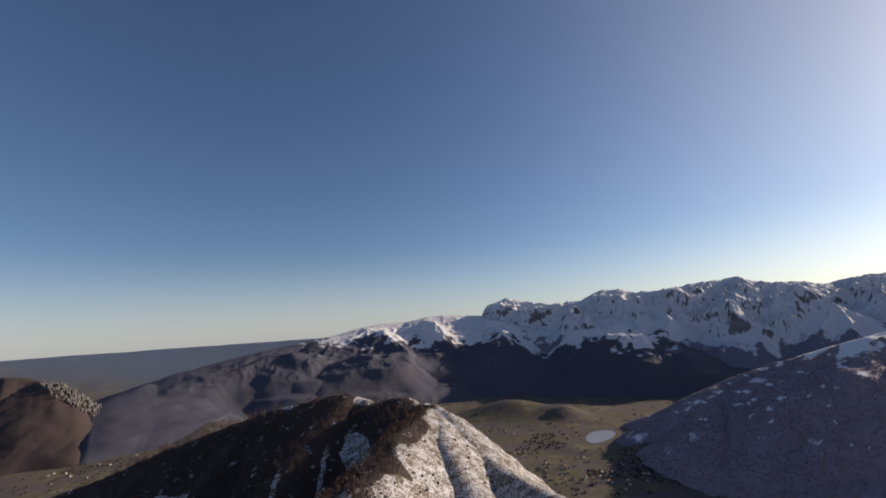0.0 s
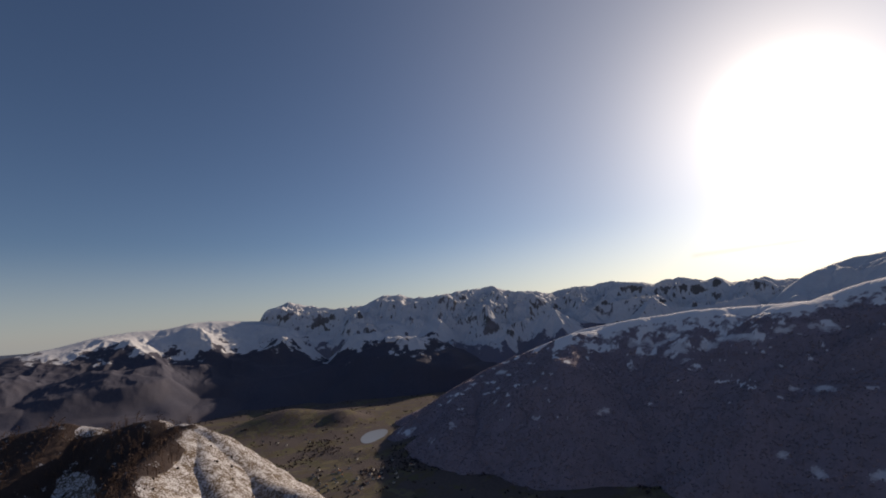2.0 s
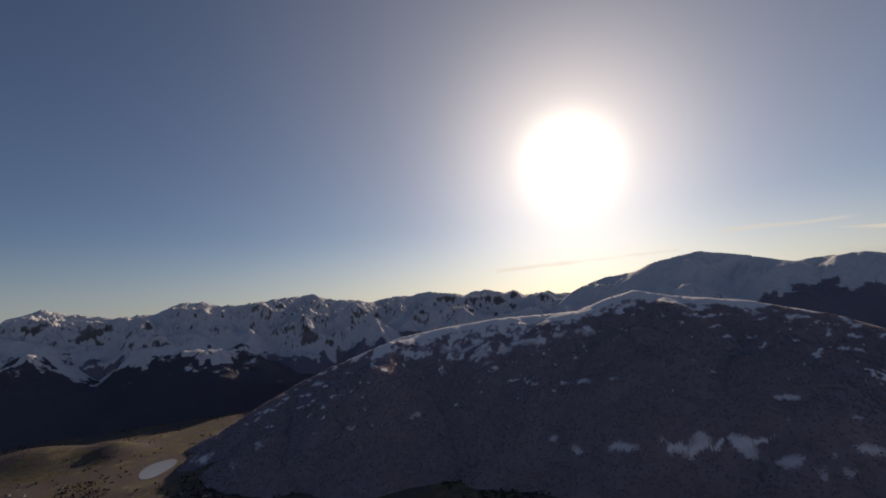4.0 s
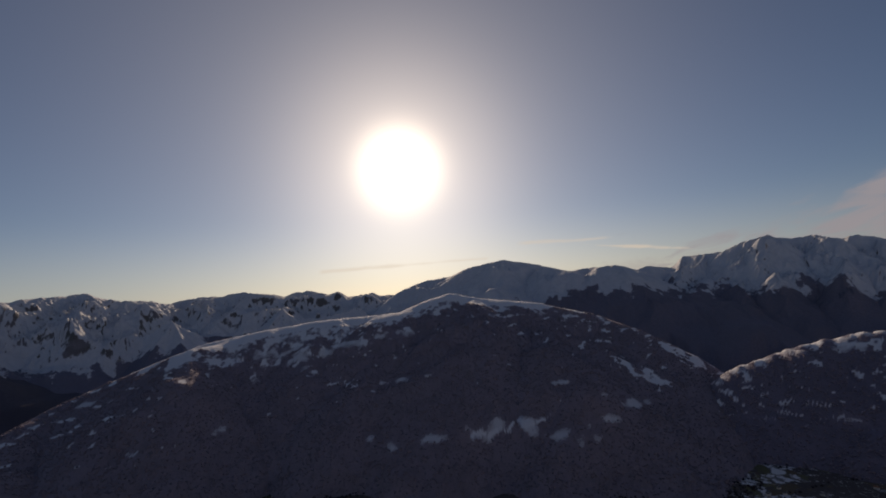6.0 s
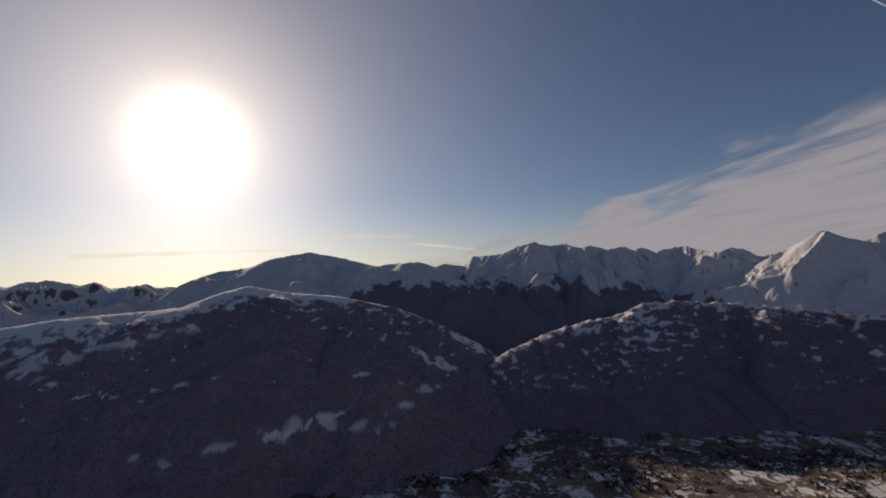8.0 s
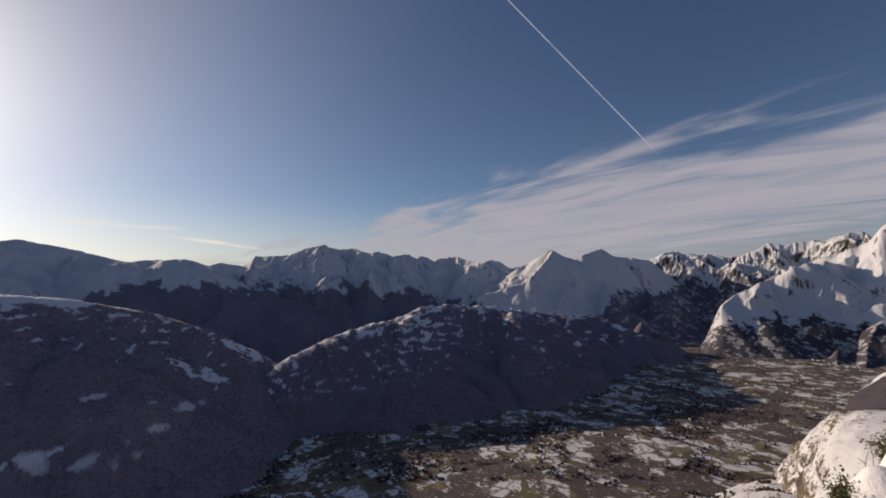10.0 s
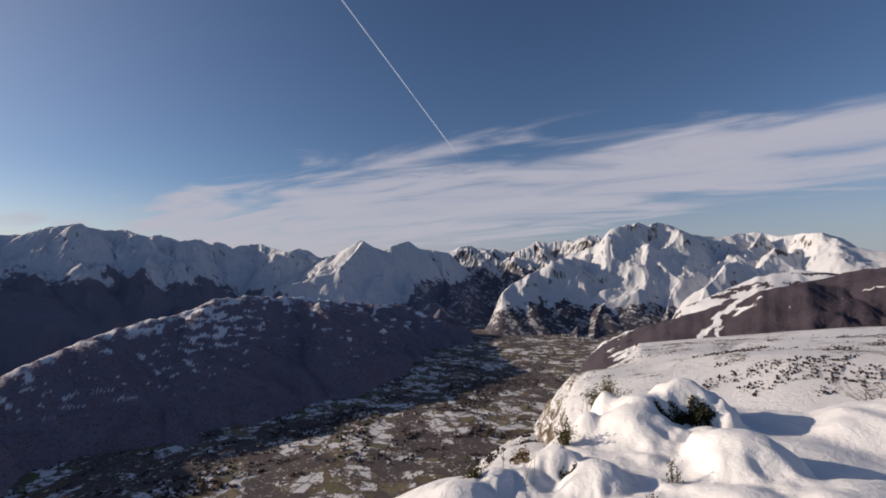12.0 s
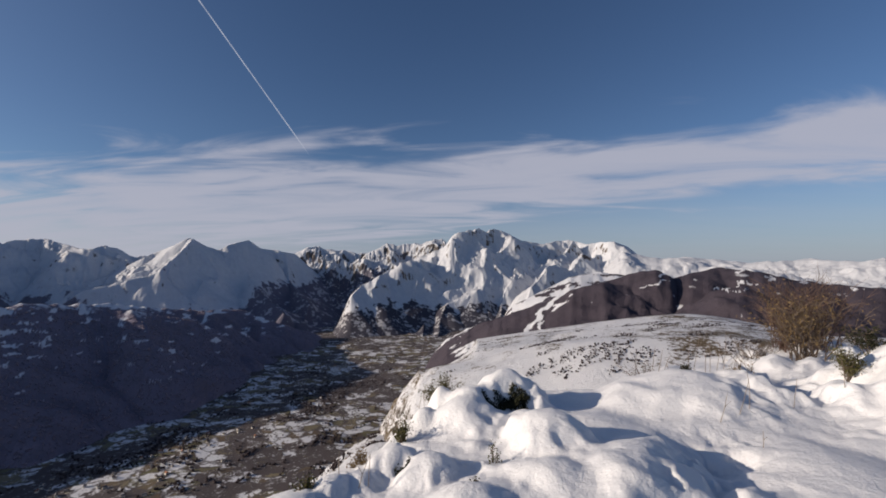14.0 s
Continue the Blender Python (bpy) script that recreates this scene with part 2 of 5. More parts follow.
def wooded(name, forest, snow=0.8):
    """Leafless woods with snow on the ground between, and open snow where the mesh says so."""
    def build(n, at, normal):
        opened = n.add("ShaderNodeAttribute", attribute_name="open").outputs["Fac"]
        fine = n.noise(at, 0.22, 4.0, 0.7)
        mid = n.noise(at, 0.05, 4.0, 0.65)
        big = n.noise(at, 0.007, 4.0, 0.6)
        wood = n.mix(fine, tuple(c * 1.2 for c in forest), tuple(c * 0.75 for c in forest))
        wood = n.mix(n.math("MULTIPLY", n.ramp(n.noise(at, 0.018, 5.0, 0.7), 0.48, 0.62), 0.35), wood, tuple(c * 0.5 for c in forest))
        wood = n.mix(n.ramp(big, 0.4, 0.7), wood, n.mix(mid, tuple(c * 0.6 for c in forest), tuple(c * 1.1 for c in forest)))
        crumbs = n.noise(n.stretch(at, (1.0, 1.0, 1.8)), 0.09, 6.0, 0.75)
        opened_here = n.math("ADD", opened, n.math("MULTIPLY", n.math("SUBTRACT", crumbs, 0.5), 1.1))
        show = n.ramp(n.math("ADD", opened_here, n.math("MULTIPLY", n.math("SUBTRACT", n.math("ADD", fine, mid), 1.0), 1.0)), 0.42, 0.58)
        show = n.math("MULTIPLY", show, n.ramp(opened, 0.6, 0.95, 0.45, snow + 0.15))
        return n.mix(show, wood, n.mix(mid, (0.78, 0.79, 0.82), SNOW)), 0.88, n.math("ADD", fine, mid), 3.0
    return surface(name, build)


def ridge_cover(n, at, normal):
    """Speckled snow over grass and stones on the open side of the near ridge, brown litter under the trees."""
    fine = n.noise(at, 0.9, 5.0, 0.72)
    mid = n.noise(at, 0.14, 5.0, 0.65)
    xyz = n.add("ShaderNodeSeparateXYZ", {0: at}).outputs
    opened = n.add("ShaderNodeAttribute", attribute_name="open").outputs["Fac"]
    opened = n.math("ADD", opened, n.math("MULTIPLY", n.math("SUBTRACT", fine, 0.5), 0.5))
    soil = n.mix(fine, (0.19, 0.135, 0.085), (0.07, 0.055, 0.042))
    speck = n.ramp(n.math("ADD", n.math("MULTIPLY", fine, 0.72), n.math("MULTIPLY", mid, 0.36)), 0.49, 0.57)
    low = n.ramp(xyz[2], -125.0, -170.0)
    speck = n.math("MAXIMUM", speck, n.math("MULTIPLY", low, n.ramp(mid, 0.35, 0.5)))
    leaves = n.mix(fine, (0.085, 0.06, 0.052), (0.03, 0.023, 0.023))
    litter = n.mix(n.ramp(n.math("ADD", mid, n.math("MULTIPLY", fine, 0.4)), 0.83, 0.90), leaves, (0.5, 0.51, 0.54))
    open_side = n.mix(speck, n.mix(fine, (0.55, 0.56, 0.60), (0.72, 0.72, 0.74)), soil)
    return n.mix(n.ramp(opened, 0.4, 0.6), litter, open_side), 0.85, n.math("ADD", fine, mid), 0.9


# haze put into the far range's woods, rock and grass: paler and bluer
M_FAR = alpine("hazed_far_alpine", steep=0.50, grain=0.006, forest=(0.20, 0.20, 0.262), rock=(0.20, 0.19, 0.19), grass=(0.20, 0.19, 0.21))
M_HIGH = alpine("low_range_alpine", steep=0.46, grain=0.006)
# the next five carry haze and blue shade in their forest colours
M_HEAD = alpine("hazed_valley_head", steep=0.52, grain=0.006, forest=(0.13, 0.125, 0.16), grass=(0.115, 0.105, 0.125), dusting=0.55, below=0.5)
M_FRONT = alpine("hazed_front_alpine", steep=0.36, forest=(0.09, 0.092, 0.125), grass=(0.09, 0.082, 0.095), grain=0.005, dusting=0.58)
M_MASSIF = alpine("hazed_massif_alpine", steep=0.45, grain=0.005, forest=(0.22, 0.205, 0.25), grass=(0.19, 0.175, 0.20), rock=(0.2, 0.19, 0.2))
M_PYRAMID = alpine("hazed_pyramid_alpine", steep=0.45, grain=0.006, forest=(0.17, 0.16, 0.205), grass=(0.15, 0.138, 0.162), dusting=0.55, below=0.45)
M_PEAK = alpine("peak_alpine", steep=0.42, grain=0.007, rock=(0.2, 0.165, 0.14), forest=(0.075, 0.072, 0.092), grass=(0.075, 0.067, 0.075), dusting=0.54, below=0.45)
# paler and more violet than bare woods: haze and glare put into the colour
M_WOODED = wooded("hazed_wooded_hill", (0.285, 0.242, 0.28))
M_RIDGE = wooded("hazed_wooded_ridge", (0.225, 0.2, 0.252))
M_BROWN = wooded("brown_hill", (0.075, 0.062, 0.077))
M_CRAG = alpine("crag_hill", forest=(0.062, 0.047, 0.048), grass=(0.075, 0.055, 0.045), grain=0.012)
M_NEARRIDGE = surface("ridge_cover", ridge_cover)
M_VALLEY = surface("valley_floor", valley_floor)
M_SNOW = surface("fresh_snow", fresh_snow)
M_HILLSNOW = surface("hill_snow", hill_snow)

# ---- terrain tools ----
DICE = np.random.RandomState(7)
TABLE = DICE.permutation(512)
GRAD = np.stack([np.cos(np.linspace(0, 2 * np.pi, 64, False)), np.sin(np.linspace(0, 2 * np.pi, 64, False))], 1)


def perlin(x, y, seed=0):
    """Gradient noise from about -1 to 1."""
    xi, yi = np.floor(x).astype(int), np.floor(y).astype(int)
    u, v = x - xi, y - yi

    def corner(i, j):
        g = GRAD[TABLE[(TABLE[(xi + i + seed * 37) % 512] + yi + j) % 512] % 64]
        return g[..., 0] * (u - i) + g[..., 1] * (v - j)
    su, sv = u * u * u * (u * (u * 6 - 15) + 10), v * v * v * (v * (v * 6 - 15) + 10)
    a = corner(0, 0) * (1 - su) + corner(1, 0) * su
    b = corner(0, 1) * (1 - su) + corner(1, 1) * su
    return 1.5 * (a * (1 - sv) + b * sv)


def fbm(x, y, octaves=5, seed=0, gain=0.5):
    total, amp = 0, 1.0
    for i in range(octaves):
        total = total + amp * perlin(x * 2 ** i, y * 2 ** i, seed + i)
        amp *= gain
    return total


def ridged(x, y, octaves=6, seed=0, gain=0.5):
    """Sharp-crested noise, 0 in the gullies and about 1 on the crests."""
    total, amp, norm, carry = 0, 1.0, 0, 1.0
    for i in range(octaves):
        r = (1 - np.abs(perlin(x * 2.03 ** i, y * 2.03 ** i, seed + i))) ** 2
        total = total + amp * r * carry
        carry = np.clip(r * 1.2, 0, 1)
        norm += amp
        amp *= gain
    return np.clip(total / norm * 1.25, 0, 1)


def step(x, a, b):
    t = np.clip((x - a) / (b - a), 0, 1)
    return t * t * (3 - 2 * t)


def sheet(name, x, y, z, material, label, category, kind="structure", smooth=True, opened=None):
    """One mesh over a grid of points, rows by columns."""
    rows, cols = x.shape
    me = bpy.data.meshes.new(name)
    ids = np.arange(rows * cols).reshape(rows, cols)
    quads = np.stack([ids[:-1, :-1], ids[:-1, 1:], ids[1:, 1:], ids[1:, :-1]], -1).reshape(-1, 4)
    me.vertices.add(rows * cols)
    me.vertices.foreach_set("co", np.stack([x, y, z], -1).astype(np.float32).ravel())
    me.loops.add(quads.size)
    me.loops.foreach_set("vertex_index", quads.astype(np.int32).ravel())
    me.polygons.add(len(quads))
    me.polygons.foreach_set("loop_start", np.arange(0, quads.size, 4, dtype=np.int32))
    me.polygons.foreach_set("use_smooth", np.full(len(quads), smooth))
    me.update(calc_edges=True)
    me.materials.append(material)
    if opened is not None:
        me.attributes.new("open", "FLOAT", "POINT").data.foreach_set("value", opened.astype(np.float32).ravel())
    return tagged(new(name, me), label, category, kind=kind)


LAKE = (598.0, 1830.0, -479.0)
KNOLLS = [(8, 2330, 230, 130, 75), (14.5, 2250, 90, 80, 40), (-27, 2600, 200, 160, 60), (27, 1750, 260, 90, 30)]


def floor_height(b, r):
    """Height of the valley floor at a bearing in degrees and a distance."""
    x, y = r * np.sin(np.radians(b)), r * np.cos(np.radians(b))
    # the plain to the north is ramped up to meet the horizon in the camera's view
    turned = (b + 180.0) % 360.0 - 180.0
    plain_side = step(turned, -160, -100) * (1 - step(turned, -12, 1))
    z = -480 + 404 * np.clip((r - 2700) / 2250, 0, 1) ** 1.3 * plain_side
    z = z + 7 * fbm(x / 420, y / 420, 4, 11) * step(r, 300, 900) * (1 - 0.5 * step(r, 3500, 4900))
    for kb, kr, wide, deep, tall in KNOLLS:
        across = (b - kb) * np.radians(1) * kr
        z = z + tall * np.exp(-(across / wide) ** 2 - ((r - kr) / deep) ** 2)
    shore = 1 - step(np.hypot(x - LAKE[0], y - LAKE[1]), 130, 260)
    return z * (1 - shore) + LAKE[2] * shore


def trace(crest, dist, at, fade, step_deg, seed, wander, rough):
    """Bearings, distances and heights along a crest given as (bearing, height at dist)."""
    cb, ch = np.array(crest).T
    slope = (ch - EYE) / dist
    foot = min((-500 - EYE) / dist, slope.min())
    cb = np.concatenate([[cb[0] - fade], cb, [cb[-1] + fade]])
    slope = np.concatenate([[foot], slope, [foot]])
    b = np.arange(cb[0], cb[-1], step_deg)
    if at is None:
        far = dist + 0 * b
    else:
        ab, ar = np.array(at).T
        wide = int(3 / step_deg)
        far = np.convolve(np.pad(np.interp(b, ab, ar), wide, mode="edge"), np.hanning(2 * wide + 1) / np.hanning(2 * wide + 1).sum(), "valid")
    far = far * (1 + wander * fbm(b / 7, b * 0 + seed, 4, seed))
    tilt = np.interp(b, cb, slope) + rough * fbm(b / 0.9, b * 0 + 3.3, 4, seed + 5)
    return b, far, EYE + tilt * far


def branches(x, y, z, gap, length, seed, low, turn):
    """Spurs that leave the crest at its tops and run slantwise down to the floor, each with side spurs."""
    dice = random.Random(seed)
    run = np.concatenate([[0], np.cumsum(np.hypot(np.diff(x), np.diff(y)))])
    found = []
    place, side = gap * dice.uniform(0.2, 0.7), 1
    while place < run[-1] - 0.2 * gap:
        near = np.where(np.abs(run - place) < 0.35 * gap)[0]
        i = near[np.argmax(z[near])] if len(near) else int(np.searchsorted(run, place))
        i = min(max(i, 2), len(x) - 3)
        heading = math.atan2(y[i + 2] - y[i - 2], x[i + 2] - x[i - 2]) - math.pi / 2
        # the side that looks to the lookout
        if math.cos(heading) * -x[i] + math.sin(heading) * -y[i] < 0:
            heading += math.pi
        side = -side if dice.random() < 0.65 else side
        heading += side * turn * dice.uniform(0.3, 1.3)
        px, py, pz = x[i], y[i], z[i] - 2
        total = length * dice.uniform(0.6, 1.2)
        bow = dice.uniform(-0.08, 0.08)
        for k in range(7):
            t = (k + 1) / 7
            heading += bow + dice.uniform(-0.22, 0.22)
            qx, qy = px + math.cos(heading) * total / 7, py + math.sin(heading) * total / 7
            drop = 0.45 * t + 0.55 * t * t + dice.uniform(-0.05, 0.05)
            qz = min(z[i] + (low - z[i]) * drop, pz - 3)
            if dice.random() < 0.22:
                qz = pz + dice.uniform(-3, 12)
            found.append((px, py, pz, qx, qy, qz))
            if 0 < k < 6:
                for turned in (heading - dice.uniform(0.6, 1.2), heading + dice.uniform(0.6, 1.2)):
                    if dice.random() < 0.6:
                        reach = gap * dice.uniform(0.3, 0.7)
                        ex, ey, ez = qx + math.cos(turned) * reach, qy + math.sin(turned) * reach, qz - reach * dice.uniform(0.3, 0.5)
                        found.append((qx, qy, qz, ex, ey, ez))
            px, py, pz = qx, qy, qz
        place += gap * dice.uniform(0.65, 1.4)
    return found


def gradient(x, y, z):
    """Slope of z along x and y over a bent grid."""
    xi, xj = np.gradient(x)
    yi, yj = np.gradient(y)
    zi, zj = np.gradient(z)
    area = xi * yj - xj * yi
    area = np.where(np.abs(area) < 1e-3, 1e-3, area)
    return (zi * yj - zj * yi) / area, (zj * xi - zi * xj) / area


def carve(x, y, z, size, depth, octaves, seed, keep=0.5, flat=0.30):
    """Ribs and gullies that run down the fall line and branch: bands across the slope, finer with each pass."""
    for k in range(octaves):
        gx, gy = gradient(x, y, z)
        fall = np.hypot(gx, gy) + 1e-6
        ax, ay = -gy / fall * 2 * np.pi, gx / fall * 2 * np.pi
        px, py = x / size + 17.3 * k + seed, y / size - 5.1 * k
        cx, cy = np.floor(px).astype(int), np.floor(py).astype(int)
        fx, fy = px - cx, py - cy
        total, weight = 0, 0
        for i in (-1, 0, 1, 2):
            for j in (-1, 0, 1, 2):
                h = TABLE[(TABLE[(cx + i + 31 * seed) % 512] + cy + j) % 512]
                dx, dy = fx - i - (h % 32) / 32 + 0.5, fy - j - (h // 32) / 16 + 0.5
                w = np.exp(-2 * (dx * dx + dy * dy))
                total = total + w * np.cos(dx * ax + dy * ay)
                weight = weight + w
        band = total / weight
        z = z + depth * np.clip(fall / flat, 0, 1) * (band - 0.15)
        size, depth = size * 0.5, depth * keep
    return z


def blur(z, across, along):
    """Mean over a window of rows and columns."""
    for axis, n in ((0, along), (1, across)):
        n = max(1, int(n))
        pad = [(n, n) if k == axis else (0, 0) for k in (0, 1)]
        c = np.cumsum(np.pad(z, pad, mode="edge"), axis=axis)
        c = c[2 * n:] - c[:-2 * n] if axis == 0 else c[:, 2 * n:] - c[:, :-2 * n]
        z = c / (2 * n)
    return z


def mountain(name, crest, dist, front, back, material, label, step_deg=0.1, rows=66, gap=330.0, seed=1, steep=0.7, round_off=3.0,
             wander=0.05, rough=0.003, fade=4.0, at=None, turn=0.6, length=None, spurs=(), bumps=10.0, grain=120.0, auto=True,
             low=-470.0, clearings=None, trim=None, gully=0.0, gully_size=300.0, octaves=4, foot=0.1, ease=1.0, snow=None, ragged=1.0, skyline=True, shelf=None):
    """A mountain: crest, spurs and side spurs, slopes that fall away from each of them, cut by branching gullies.
    snow: height of the tree line at bearings along it."""
    b, far, top = trace(crest, dist, at, fade, step_deg, seed, wander, rough)
    cx, cy = far * np.sin(np.radians(b)), far * np.cos(np.radians(b))
    every = max(1, int(0.5 / step_deg))
    kx, ky, kz = cx[::every], cy[::every], top[::every]
    lines = [(kx[i], ky[i], kz[i], kx[i + 1], ky[i + 1], kz[i + 1]) for i in range(len(kx) - 1)]
    if auto:
        lines += branches(kx, ky, kz, gap, length or front, seed, low, turn)
    for line in spurs:
        if snow and line[-1][2] > -460:
            # the end of a spur runs out over the valley
            a0, r0, h0 = line[-1]
            line = line + [(a0 - 0.8, r0 - 0.9 * (h0 + 470), h0 - 0.55 * (h0 + 470)), (a0 - 1.4, r0 - 2.2 * (h0 + 470), -478)]
        pts = [(r * math.sin(radians(a)), r * math.cos(radians(a)), h) for a, r, h in line]
        lines += [(*p, *q) for p, q in zip(pts, pts[1:])]
    v = np.concatenate([np.linspace(0, 1, rows) ** 0.85, 1 + np.linspace(0.03, 1, 14) ** 1.3])[:, None]
    r = far - front * (1 - np.clip(v, 0, 1)) + back * np.clip(v - 1, 0, 1)
    r = np.maximum(r, 40 + 0 * r)
    x, y = (r * np.sin(np.radians(b))).astype(np.float32), (r * np.cos(np.radians(b))).astype(np.float32)
    wx = x + grain * 0.35 * fbm(x / grain / 2, y / grain / 2, 3, seed + 3)
    wy = y + grain * 0.35 * fbm(x / grain / 2 + 9, y / grain / 2, 3, seed + 4)
    wx, wy = x + (wx - x) * np.clip(1.2 - v, 0, 1), y + (wy - y) * np.clip(1.2 - v, 0, 1)
    z = np.full(x.shape, -1e4, np.float32)
    for ax, ay, az, bx, by, bz in lines:
        dx, dy = bx - ax, by - ay
        t = np.clip(((wx - ax) * dx + (wy - ay) * dy) / (dx * dx + dy * dy + 1e-6), 0, 1)
        d = np.hypot(wx - ax - t * dx, wy - ay - t * dy)
        d = np.sqrt(d * d + round_off ** 2) - round_off
        if shelf:
            # gentle high ground, then a steep fall
            drop = shelf[0] * np.minimum(d, shelf[1]) + steep * np.maximum(d - shelf[1], 0)
        else:
            drop = steep * d
        np.maximum(z, az + (bz - az) * t - drop, out=z)
    z = z.astype(np.float64)
    near_top = np.clip((top - z) / 70, 0.0, 1)
    z = z + near_top * bumps * fbm(x / grain, y / grain, 4, seed + 19, 0.4)
    if shelf:
        z = z + near_top * np.clip((z + 320) / 160, 0.08, 1) * shelf[2] * (1.7 * ridged(x / 520, y / 520, 5, seed + 23, 0.45) - 0.95)
    if gully:
        cut = carve(x.astype(np.float64), y.astype(np.float64), z, gully_size, gully, octaves, seed)
        z = z + (cut - z) * np.clip((top - z) / 50, 0.25, 1) * np.clip((z + 340) / 260, 0.03, 1)
    # the skyline keeps its height
    if skyline:
        seen = ((z - EYE) / r).max(axis=0)
        short = (top - EYE) / far - seen
        wide = max(1, int(0.35 / step_deg))
        short = np.convolve(np.pad(short, wide, mode="edge"), np.full(2 * wide + 1, 1 / (2 * wide + 1)), "valid")
        z = z + short * r * np.clip(1 - (top - z) / 220, 0, 1) ** 1.5
    else:
        z[rows - 1] = np.maximum(z[rows - 1], top)
    if trim:
        z = z - trim(b[None, :] + 0 * r, r)
    ground_z = floor_height(b[None, :] + 0 * r, r) - 14
    if ease > 1:
        # slopes ease towards the valley
        span = np.maximum(top[None, :] - ground_z, 20.0)
        h = np.clip((z - ground_z) / span, 0, 1.3)
        z = ground_z + span * np.where(h < 1, h ** ease, h)
    z = np.maximum(z, ground_z)
    # every foot runs out into the ground
    ends = np.clip(np.minimum(b - b[0], b[-1] - b) / 3.0, 0, 1)
    run = step(np.clip(v, 0, 1), 0.0, foot) ** 0.75 * step(ends, 0, 1)[None, :]
    z = ground_z + (z - ground_z) * run
    opened = None
    if clearings:
        opened = clearings(b[None, :] + 0 * r, r, z, top - z)
    elif snow:
        sb, sh = np.array(snow).T
        swell = z - blur(z, 130 / (dist * np.radians(step_deg)), 130 / (front / rows))
        level = z - np.interp(b, sb, sh) - 0.9 * swell
        level = level + ragged * (55 * fbm(x / 330, y / 330, 3, seed + 51) + 46 * fbm(x / 90, y / 90, 4, seed + 53, 0.6))
        opened = np.clip(0.5 + level / 90, 0, 1)
    sheet(name, x, y, z, material, label, "mountain", opened=opened)
    return x[:rows], y[:rows], z[:rows], None if opened is None else opened[:rows]


# ---- large structure ----
gb, gr = np.meshgrid(np.linspace(-180, 180, 601), np.concatenate([[1], np.geomspace(40, 4960, 230)]))
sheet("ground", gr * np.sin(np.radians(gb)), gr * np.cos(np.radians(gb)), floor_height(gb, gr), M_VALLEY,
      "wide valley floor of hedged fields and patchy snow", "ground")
FAR_RANGE = [(5.7, 151), (8.3, 226), (11.0, 176), (13.9, 130), (17.6, 146), (20.3, 246), (22.1, 229), (24.3, 192), (26.5, 190), (29.5, 220), (31.7,
    236), (34.3, 254), (36.6, 185), (39.0, 174), (41.2, 129), (43.2, 154), (44.6, 184), (46.4, 170), (48.7, 195), (51.1, 180), (53.8, 141), (55.4,
    168), (56.9, 179), (59.0, 121), (60.1, 154), (61.4, 99), (63.5, 107), (64.9, 105), (65.5, 84), (67.9, 76)]
HA = [(60, -260), (63.5, -150), (66.5, 30), (68.7, 113), (71.7, 175), (74.7, 195), (77.4, 268), (81.8, 313), (84.9, 267), (87.6, 219), (90.1, 168), (92.7, 175), (95.6, 186), (97.7, 125),
    (99.1, 150), (101.8, 112), (105, 30), (109, -90), (113, -210)]
PB = [(95, 60), (99.5, 110), (101.8, 127), (102.7, 213), (105.0, 224), (107.1, 229), (108.8, 286), (111.1, 310), (112.3, 275), (115.1, 270), (116.8, 233), (117.5, 251),
    (119.8, 195), (121.4, 216), (122.6, 172), (123.6, 197), (125.1, 142), (126.6, 163), (128.3, 176), (129.7, 133), (131.0, 106), (132.4, 126),
    (133.9, 106), (135.1, 40), (136.3, 55)]
PC = [(130.8, -169), (133.9, -51), (136.9, 68), (138.7, 124), (140.3, 190), (141.7, 133), (143.1, 96), (144.9, 151), (146.5, 176), (147.7, 111),
    (149.8, 93), (151.8, 65), (153.7, -54), (156.8, -238), (158.5, -369)]
FARS = [(151.8, 98), (153.2, 135), (154.5, 172), (155.4, 129), (157.0, 135), (159.1, 101), (160.6, 96), (162.1, 151), (163.4, 205), (164.6, 163),
    (166.2, 203), (168.0, 205), (169.2, 233), (170.7, 250)]
PE = [(159.8, -243), (162.7, -122), (165.0, -29), (167.6, 49), (170.6, 138), (172.1, 271), (173.4, 297), (175.5, 320), (176.3, 290), (177.3, 323),
    (178.5, 294), (180.7, 209), (183.5, 168), (187.0, 202), (189.0, 162), (191.4, 180), (193.3, 152), (194.9, 53)]
FARW = [(193.0, 125), (194.9, 57), (197.3, 23), (200.2, 37), (202.9, 10), (206.0, -16), (209.3, -2), (211.1, 16), (213.2, -7), (214.8, -7), (216.2,
    26)]
FRONT = [(-17.4, -90), (-13.3, -39), (-10.5, 10), (-7.6, 33), (-4.4, 36), (-2.2, 69), (-0.2, 78), (6.6, 42), (15.2, 0), (22.3, -32), (25.1, -17),
    (26.9, 26), (29.3, -108), (35.0, -220), (38.8, -205), (40.6, -190), (43.1, -211), (46.6, -281)]
OPP = [(18.1, -560), (24.7, -456), (31.8, -314), (36.2, -247), (41.5, -173), (45.2, -126), (51.0, -93), (57.3, -67), (62.4, -62), (67.8, -56), (71.3,
    -4), (74.5, 26), (78.5, -12), (85.3, -52), (92.4, -129), (97.5, -216), (103.2, -345), (105.3, -407)]
NOTCH = [(100.6, -553), (102.9, -468), (106.7, -363), (110.4, -307), (114.0, -254), (118.1, -226), (121.4, -194), (123.1, -157), (126.9, -151),
    (132.3, -161), (137.4, -196), (141.1, -212), (145.4, -218), (148.1, -259), (152.1, -323), (154.6, -351)]
CRAG = [(-44.8, -68), (-42.5, -82), (-40.9, -101), (-39.1, -132), (-38.0, -169), (-34.9, -216), (-32.9, -267), (-29.8, -335)]
